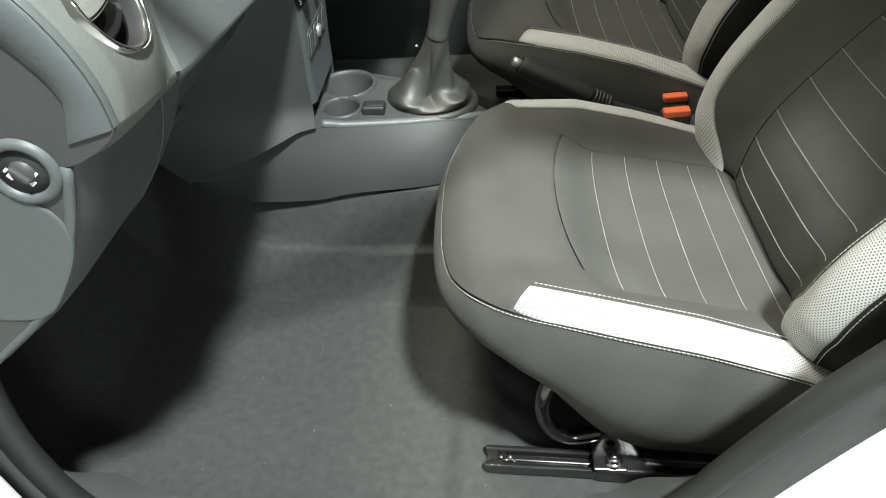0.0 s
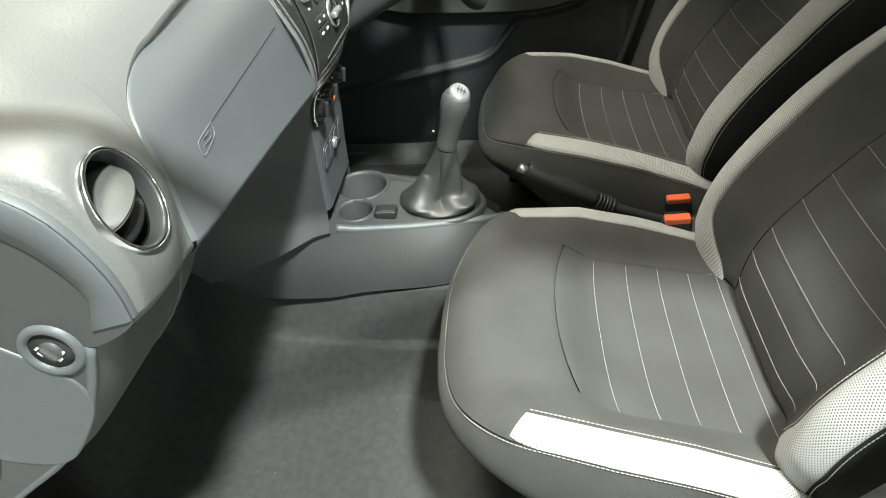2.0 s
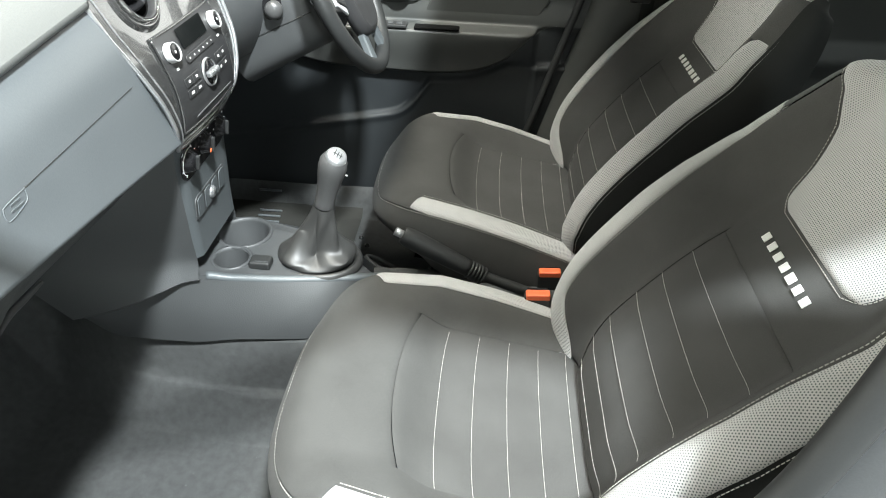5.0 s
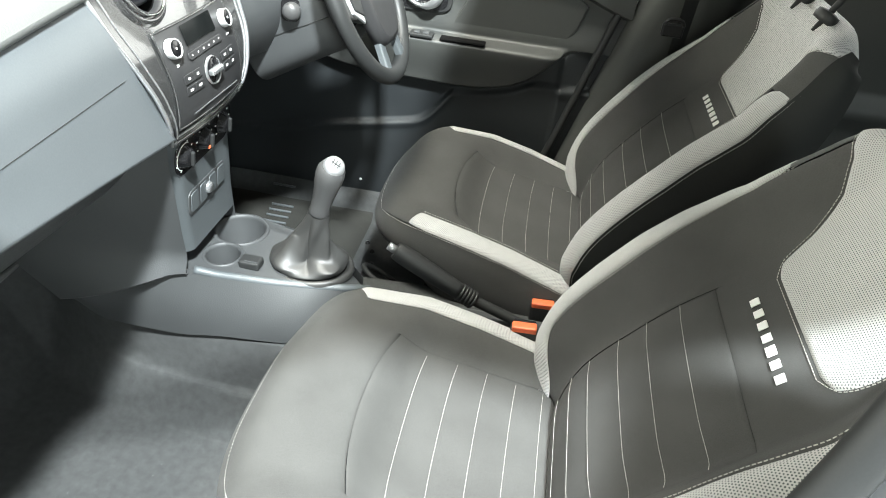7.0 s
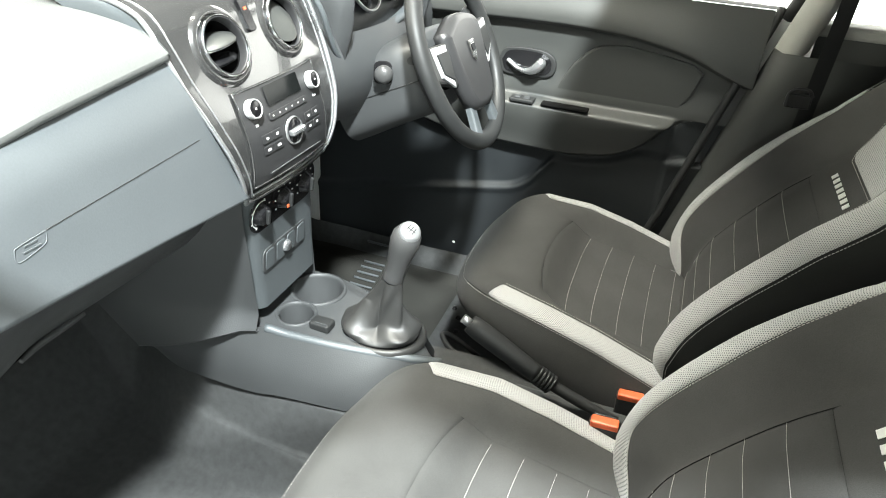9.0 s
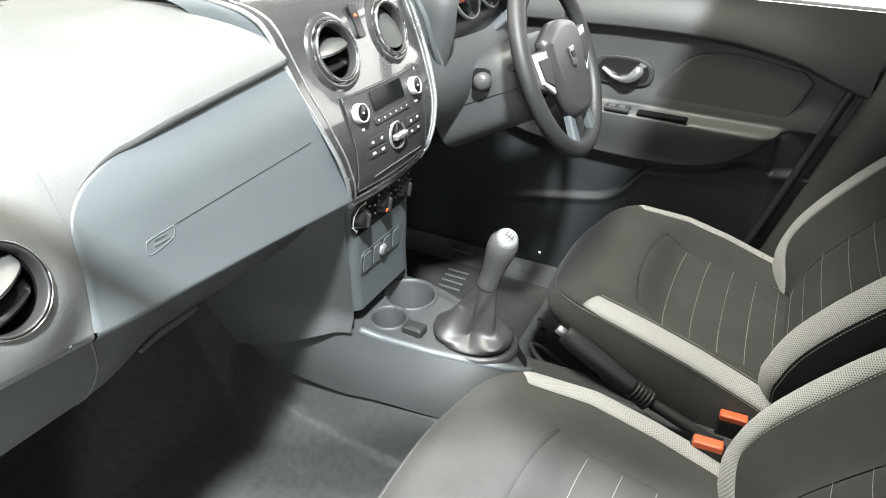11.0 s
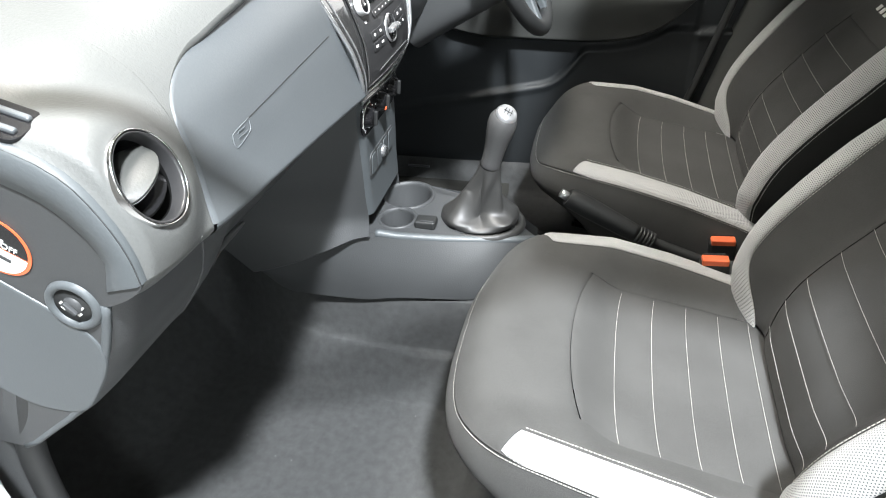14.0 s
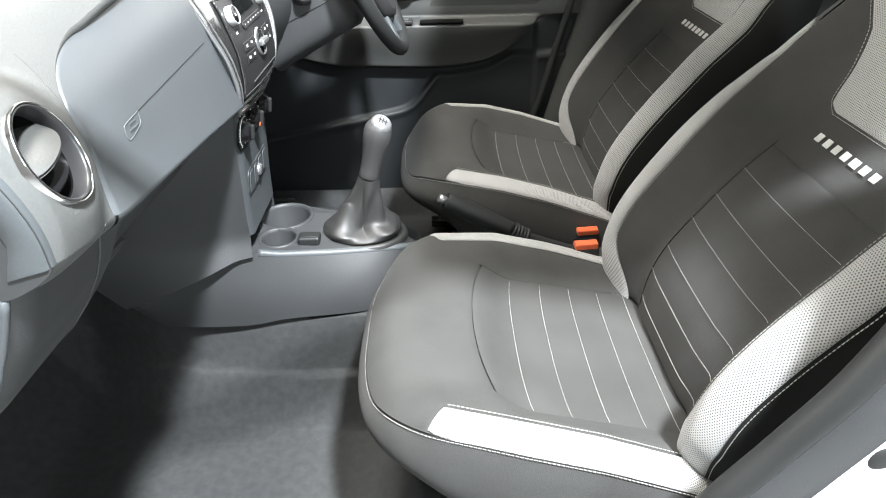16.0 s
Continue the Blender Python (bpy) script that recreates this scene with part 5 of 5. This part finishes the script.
for a in np.linspace(0, math.pi, 30):
    y, z = 0.71 - 0.195 * math.cos(a), 0.86 + 0.105 * math.sin(a) ** 0.7
    hood.append([(-0.36, y, z + 0.01), (-0.25, y, z + 0.012), (-0.20, y, z), (-0.205, y + 0.008 * math.cos(a), z - 0.010), (-0.27, y + 0.012 * math.cos(a), z - 0.014)])
for row, at in ((hood[0], 0), (hood[-1], len(hood) + 1)):
    hood.insert(at, [(x - 0.02, y, z - 0.075) for x, y, z in row])
part("hood", fix(grid(hood)), "plastic_low", dash2, "instrument hood")
part("shroud_panel", fix(grid([[(-0.262 + 0.05 * math.sin(math.pi * t) + 0.03 * math.sin(math.pi * k), 0.455 + 0.43 * t, 0.67 + 0.16 * k) for k in np.linspace(0, 1, 12)] for t in np.linspace(0, 1, 20)])), "plastic_low", dash2)
part("hood_hook", tube([(-0.262, 0.466, 0.925), (-0.240, 0.474, 0.880), (-0.234, 0.484, 0.845), (-0.230, 0.502, 0.805), (-0.228, 0.522, 0.788), (-0.230, 0.545, 0.782)], 0.0055, 12, 40), "plastic", dash2, "curved hood edge")
part("cluster_rim", tube([(-0.245, 0.535, 0.792), (-0.232, 0.585, 0.798), (-0.222, 0.66, 0.808), (-0.220, 0.74, 0.818), (-0.225, 0.84, 0.832)], 0.011, 12, 40), "plastic", dash2, "pale curved lip below the gauges")
# plain red colour stands in for the display's glow; it emits nothing
part("warning_display", box(0.004, 0.030, 0.016, (-0.262, 0.665, 0.885), 0.001), "red", dash2, "red warning display, its glow painted in plain red")

# ---- driver's door, pillar and body shell ----
door = thing("door_1", "black moulded driver's door panel, closed", "car door", kind="structure")


FOLD = ([-0.62, -0.076, 0.099, 0.244, 0.368, 0.438, 0.47, 0.54], [0.765, 0.779, 0.782, 0.774, 0.752, 0.725, 0.712, 0.69])
BULGE = ([-0.40, -0.20, -0.004, 0.10, 0.158, 0.22, 0.269, 0.32, 0.362, 0.40], [0.52, 0.47, 0.462, 0.460, 0.463, 0.472, 0.488, 0.52, 0.567, 0.61])


POCKET = ([-0.62, -0.384, -0.20, -0.03, 0.02, 0.05, 0.09, 0.14], [0.22, 0.262, 0.300, 0.333, 0.345, 0.375, 0.44, 0.50])


def mean_of(x, table):
    return sum(lerp(x + d, *table) for d in (-0.03, -0.015, 0, 0.015, 0.03)) / 5


def door_at(x, z):
    """The door lining; y grows away from the cabin."""
    y = 1.088
    lo, fz = mean_of(x, BULGE), mean_of(x, FOLD)
    shelf = (1 - smooth01(0.586, 0.606, z)) * (1 - smooth01(0.33, 0.45, x)) * smooth01(-0.45, -0.25, x)
    y -= (0.034 * smooth01(lo - 0.006, lo + 0.012, z) + 0.022 * smooth01(lo, 0.585, z)) * shelf
    y -= 0.010 * smooth01(0.586, 0.606, z) * (1 - smooth01(0.61, 0.68, z))
    y -= 0.024 * smooth01(fz - 0.002, fz + 0.010, z) - 0.022 * smooth01(fz + 0.02, 0.88, z)
    lip = mean_of(x, POCKET)
    y -= (0.020 * (1 - smooth01(lip - 0.006, lip + 0.006, z)) - 0.005 * (1 - smooth01(lip - 0.03, lip - 0.008, z))) * (1 - smooth01(lo - 0.030, lo - 0.006, z))
    return np.array((x, y, z))


part("lining", fix(grid([[door_at(x, z) for z in np.linspace(mean_of(x, BULGE) - 0.005, 0.875, 110)] for x in np.linspace(-0.62, 0.53, 280)])), "door", door)
part("lower_lining", fix(grid([[door_at(x, z) for z in np.linspace(0.06, mean_of(x, BULGE) - 0.005, 90)] for x in np.linspace(-0.62, 0.53, 160)])), "door_low", door, "dark lower lining with a map pocket, shade deepened in its colour")
part("sill_cap", fix(grid([[(x, 1.092 + 0.047 * k, 0.875 + 0.004 * math.sin(math.pi * k)) for k in np.linspace(0, 1, 6)] for x in np.linspace(-0.62, 0.55, 12)])), "door", door)
# black block paints the shade of the pull recess
part("pull_recess", box(0.120, 0.030, 0.008, (0.115, 1.046, 0.596), 0.0035), "void", door)
part("window_switch", box(0.062, 0.036, 0.010, (0.005, 1.046, 0.598), 0.003), "rubber", door)
for k in (-0.012, 0.012):
    part("switch_key", box(0.016, 0.018, 0.005, (k + 0.005, 1.043, 0.604), 0.002), "plastic_low", door)
bz = [tuple(v[:2]) for v in spline([(x, y, 0) for x, y in ((-0.075, 0.0), (-0.05, 0.032), (0.04, 0.034), (0.075, 0.01), (0.06, -0.03), (-0.05, -0.034), (-0.075, 0.0))], 40)][:-1]
hm = facing((-0.004, 1.085, 0.682), (0, -1, 0.05))
handle = part("handle_bezel", move(slab(bz, 0.008, 0.003), hm), "rubber", door)
part("handle_dish", move(slab([(x * 0.85, y * 0.8) for x, y in bz], 0.002, 0), hm @ Matrix.Translation((0, 0, 0.0072))), "black", handle)
grip = [(-0.052, 1.074, 0.684), (-0.020, 1.066, 0.668), (0.012, 1.058, 0.668), (0.034, 1.058, 0.684), (0.040, 1.062, 0.700)]
part("door_handle", tube(grip, lambda t: 0.007 + 0.012 * smooth01(0.25, 0.75, t) - 0.006 * smooth01(0.85, 1, t), 16, 30, flat=0.7), "silver", handle, "satin silver pull handle")
inlay = [(0.075, 0.622), (0.113, 0.694), (0.142, 0.728), (0.172, 0.748), (0.230, 0.757), (0.318, 0.748), (0.395, 0.735), (0.420, 0.715), (0.404, 0.661), (0.378, 0.618)]
plate_ = slab(inlay, 0.008, 0.005)
for f in plate_.faces:
    f.smooth = False
part("door_inlay", move(plate_, Matrix(((1, 0, 0, 0), (0, 0, -1, 1.088), (0, 1, 0, 0), (0, 0, 0, 1)))), "door", door, "black padded door inlay")
part("window_frame", tube([(0.56, 1.10, 0.86), (0.60, 1.05, 1.0), (0.64, 0.99, 1.16)], 0.016, 8, 10), "rubber", door)
part("door_seal", tube([(0.31, 1.05, 0.12), (0.38, 1.06, 0.30), (0.45, 1.07, 0.55), (0.515, 1.085, 0.78), (0.545, 1.10, 0.88)], 0.010, 10, 30), "rubber", door)

part("trim_clip", move(lathe([(0, 0.003), (0.003, 0.0025), (0.0045, 0.0)], 14), facing((-0.158, door_at(-0.158, 0.113)[1], 0.113), (0, -1, 0))), "white", door, "small white trim clip")

pillar = thing("pillar_1", "dark plastic centre pillar with a pale upper trim", "pillar", kind="structure")
rows = []
for z in np.linspace(0.04, 0.80, 24):
    x0 = lerp(z, [0.04, 0.3, 0.55, 0.8], [0.32, 0.41, 0.48, 0.55])
    rows.append([(x0, 1.085, z), (x0 + 0.015, 1.04, z), (x0 + 0.06, 1.025, z), (x0 + 0.20, 1.03, z), (x0 + 0.25, 1.08, z)])
part("pillar_lower", fix(grid(rows)), "door", pillar)
rows = []
for z in np.linspace(0.80, 1.2, 12):
    x0 = lerp(z, [0.8, 1.2], [0.548, 0.65])
    y0 = lerp(z, [0.8, 1.2], [1.03, 0.93])
    rows.append([(x0, y0 + 0.045, z), (x0 + 0.015, y0, z), (x0 + 0.055, y0, z), (x0 + 0.07, y0 + 0.05, z)])
part("pillar_upper", fix(grid(rows)), "grey_trim", pillar, "pale grey upper trim")
belt = thing("seat_belt", "black seat belt with a hanging tongue", "seat belt")
part("webbing", fix(grid([[(0.655 + 0.018 * k - 0.03 * t, 1.005 + 0.012 * k, 1.10 - 0.90 * t) for k in np.linspace(-1, 1, 3)] for t in np.linspace(0, 1, 16)])), "rubber", belt)
part("tongue", join(box(0.05, 0.014, 0.030, (0.612, 0.965, 0.722), 0.004), tube([(0.59, 0.96, 0.735), (0.60, 0.955, 0.748), (0.625, 0.955, 0.748), (0.635, 0.96, 0.735)], 0.004, 8, 12)), "steel", belt)

# rear of the cabin
rear_door = thing("door_2", "black rear door panel, closed", "car door", kind="structure")
part("lining", fix(grid([[(x, 1.07 + 0.02 * math.sin(5 * z) - 0.03 * smooth01(0.5, 0.56, z) * (1 - smooth01(0.57, 0.6, z)), z) for z in np.linspace(0.06, 0.84, 40)] for x in np.linspace(0.62, 1.7, 20)])), "door", rear_door)
part("window_ledge", box(1.10, 0.07, 0.03, (1.17, 1.09, 0.850), 0.010, 3), "grey_trim", rear_door)
bench = thing("rear_bench", "dark cloth rear bench seat in shade", "rear seat")
part("bench_cushion", box(0.50, 1.26, 0.22, (1.28, 0.345, 0.24), 0.06, 4), "seatback", bench)
part("bench_back", move(box(0.16, 1.26, 0.62, (0, 0, 0.31), 0.05, 4), pose(1.50, 0.345, 0.28, 0, 22, 0)), "seatback", bench)

# floor
SILL_Y = -0.36


LEDGE = ([-0.75, -0.663, -0.587, -0.489, -0.365, -0.248, -0.09, 0.3], [0.34, 0.315, 0.266, 0.222, 0.199, 0.187, 0.177, 0.172])


def floor_z(x, y):
    """The moulded carpet: footwells, a ledge beside the tunnel, the tunnel and the rise to the bulkhead."""
    z = 0.0
    edge = lerp(x, *LEDGE)
    t = min(max((y - edge + 0.055) / 0.055, 0), 1) ** 1.3 * (y < 0.345) + min(max((0.487 - y) / 0.012, 0), 1) * (y >= 0.345)
    z += 0.096 * (t if y < 0.345 else t * t * (3 - 2 * t))
    inner = 1 - smooth01(0.0, 0.028, abs(y - 0.345) - (0.124 - max(edge - 0.187, 0) * (y < 0.345)))
    z += (0.12 + 0.03 * smooth01(-0.2, 0.5, x)) * inner
    z += 0.40 * smooth01(0.62, 1.02, -x)
    z += (0.018 * smooth01(-0.035, 0.012, x) - 0.012 * smooth01(0.016, 0.06, x)) * (1 - smooth01(0.02, 0.08, y))
    z += 0.004 * noise.noise(Vector((x * 7, y * 7, 0)))
    z += 0.09 * smooth01(0.045, 0.0, y - SILL_Y) + 0.09 * smooth01(0.045, 0.0, 1.05 - y)
    return z


floor = thing("floor", "charcoal felt carpet of the car floor", "floor", kind="structure")
xs = np.concatenate([np.linspace(-1.05, -0.03, 70), np.linspace(-0.025, 0.07, 34), np.linspace(0.08, 0.6, 34), np.linspace(0.62, 1.8, 20)])
part("carpet", fix(grid([[(x, y, floor_z(x, y)) for y in sorted(set(np.linspace(SILL_Y, 1.05, 130)) | set(np.linspace(0.115, 0.205, 24)) | set(np.linspace(0.207, 0.34, 26)) | set(np.linspace(0.47, 0.49, 8)))] for x in xs])), "carpet", floor)
rng = random.Random(7)
specks = bmesh.new()
for k in range(16):
    x, y = rng.uniform(-0.50, 0.05), rng.uniform(-0.28, 0.12)
    w, h = rng.uniform(0.0003, 0.0007), rng.uniform(0.0003, 0.0009)
    z = floor_z(x, y) + 0.0015
    specks.faces.new([specks.verts.new((x + i * w, y + j * h, z)) for i, j in ((-1, -1), (1, -1), (1, 1), (-1, 1))])
tagged(part("lint", specks, "lining", floor, "pale lint specks on the carpet"), kind="stuff")
for cx, cy in ((-0.06, 0.86), (-0.045, 0.80), (-0.085, 0.90)):
    part("floor_clip", move(lathe([(0, 0.005), (0.005, 0.0045), (0.0075, -0.002)], 14), Matrix.Translation((cx, cy, floor_z(cx, cy) + 0.002))), "steel", floor, "small black floor clip")
mat_ = thing("floor_mat", "dark ribbed floor mat before the driver's seat", "floor mat")
MX = lambda u, v: (-0.66 + 0.56 * u, 0.60 + 0.42 * v)
part("mat_sheet", fix(grid([[(*MX(u, v), floor_z(*MX(u, v)) + 0.008) for v in np.linspace(0, 1, 24)] for u in np.linspace(0, 1, 24)])), "carpet2", mat_)
for k in range(7):
    y = 0.845 + 0.031 * k
    x0 = -0.405 - 0.12 * (y - 0.845)
    part("mat_rib", tube([(x, y, floor_z(x, y) + 0.012) for x in np.linspace(x0, x0 + 0.070, 10)], 0.0036, 6), "plastic", mat_)
cable = thing("wiring_loop", "black cable loop beside the tunnel", "cable")
part("cable_run", tube([(0.20, 0.455, 0.20), (0.10, 0.465, 0.205), (0.035, 0.495, 0.205), (0.0, 0.545, 0.195), (0.02, 0.575, 0.17), (0.08, 0.58, 0.13)], 0.006, 8, 50), "rubber", cable)

# door opening on the camera's side: sill, seal and painted frame
frame_ = thing("door_opening", "white painted door opening with a black rubber seal", "car body", kind="structure")
LOOP = [(-0.36, -0.385, 0.66), (-0.42, -0.385, 0.53), (-0.465, -0.382, 0.45), (-0.488, -0.38, 0.36), (-0.494, -0.38, 0.27), (-0.480, -0.38, 0.165), (-0.43, -0.38, 0.08), (-0.33, -0.38, 0.045), (-0.1, -0.38, 0.04), (0.10, -0.38, 0.05), (0.21, -0.38, 0.10), (0.27, -0.38, 0.19), (0.32, -0.38, 0.30), (0.375, -0.38, 0.41), (0.43, -0.38, 0.50), (0.48, -0.38, 0.59), (0.53, -0.37, 0.71), (0.58, -0.34, 0.90), (0.64, -0.28, 1.16)]
loop = spline(LOOP, 150)
part("rubber_seal", tube(loop, 0.016, 14), "rubber", frame_, "hollow black rubber door seal")
rows, rows2, rows3 = [], [], []
for i, p in enumerate(loop):
    w = (loop[min(i + 1, 149)] - loop[max(i - 1, 0)]).normalized()
    o = Vector((w.z, 0, -w.x)).normalized()
    if o.dot(Vector((p.x, 0, p.z)) - Vector((0.0, 0, 0.55))) < 0:
        o = -o
    wide = 0.040 + 0.012 * smooth01(0.15, 0.3, p.x)
    rows3.append([p + o * d + Vector((0, dy, 0)) for d, dy in ((0.010, 0.012), (0.016, -0.008), (wide * 0.6, -0.016), (wide, -0.022), (wide + 0.004, -0.018))])
    rows.append([p + o * (wide + d) + Vector((0, dy, 0)) for d, dy in ((0.0, -0.010), (0.008, -0.024), (0.03, -0.030), (0.05, -0.045), (0.065, -0.075), (0.09, -0.085), (0.16, -0.09), (0.24, -0.09))])
    rows2.append([p + o * d + Vector((0, dy, 0)) for d, dy in ((0.0, 0.010), (-0.010, 0.010 + 0.02 * (1 - smooth01(0.12, 0.25, p.z))), (-0.006, 0.012 + 0.05 * (1 - smooth01(0.12, 0.25, p.z))))])
part("painted_flange", fix(grid(rows)), "paint", frame_, "glossy white painted flange")
part("pillar_trim", fix(grid(rows3)), "plastic_low", frame_, "dark grey edge trim")
part("carpet_edge", fix(grid(rows2)), "plastic_low", frame_)
part("body_plug", move(lathe([(0, 0.002), (0.010, 0.002), (0.0125, 0.0)], 24), facing((0.452, -0.462, 0.573), (0.1, -1, 0.0))), "rubber", frame_, "round black rubber plug")

# shell over the cabin, unseen roof added for the shade that it casts
shell = thing("car_shell", "white car body whose unseen roof shades the cabin", "car body", kind="structure")
roof = [[(x, y, 1.235 - 0.05 * ((y - 0.345) / 0.63) ** 2 - 0.06 * max((0.45 - x) / 0.4, 0) ** 2) for y in np.linspace(-0.285, 0.975, 16)] for x in np.linspace(0.27, 2.0, 16)]
part("roof_lining", fix(grid(roof)), "lining", shell)
part("roof_panel", fix(grid([[(x, y + 0.03 * np.sign(y - 0.345), z + 0.04) for x, y, z in row] for row in roof])), "paint", shell)
# unseen pillars, kept thin so that their shadow bands stay narrow
for y0, y1, sg in ((-0.35, -0.54, -1), (1.04, 1.22, 1)):
    part("screen_pillar", tube([(0.28, y0 + 0.04 * -sg, 1.20), (-0.26, (y0 + y1) / 2, 1.06), (-0.82, y1, 0.88)], 0.018, 12, 16), "rubber", shell)
part("cowl", box(0.26, 1.52, 0.03, (-0.96, 0.345, 0.87), 0.004), "rubber", shell)
part("bulkhead", box(0.03, 1.50, 0.90, (-1.06, 0.345, 0.46), 0), "rubber", shell)
part("side_wall", box(0.62, 0.03, 0.92, (-0.79, -0.44, 0.42), 0.004), "paint", shell)
part("side_wall", box(1.30, 0.03, 0.86, (1.36, -0.43, 0.44), 0.004), "paint", shell)
part("side_wall", box(2.7, 0.03, 0.86, (0.4, 1.15, 0.43), 0.004), "paint", shell)
part("tail", box(0.03, 1.50, 1.20, (2.02, 0.345, 0.64), 0), "rubber", shell)
part("underbody", box(3.1, 1.50, 0.03, (0.48, 0.345, -0.045), 0), "rubber", shell)

hall = thing("ground", "pale tiled showroom floor round the car", "floor", kind="structure")
part("tiles", fix(grid([[(x, y, -0.36) for y in np.linspace(-8, 8, 5)] for x in np.linspace(-8, 8, 5)])), "showroom", hall)
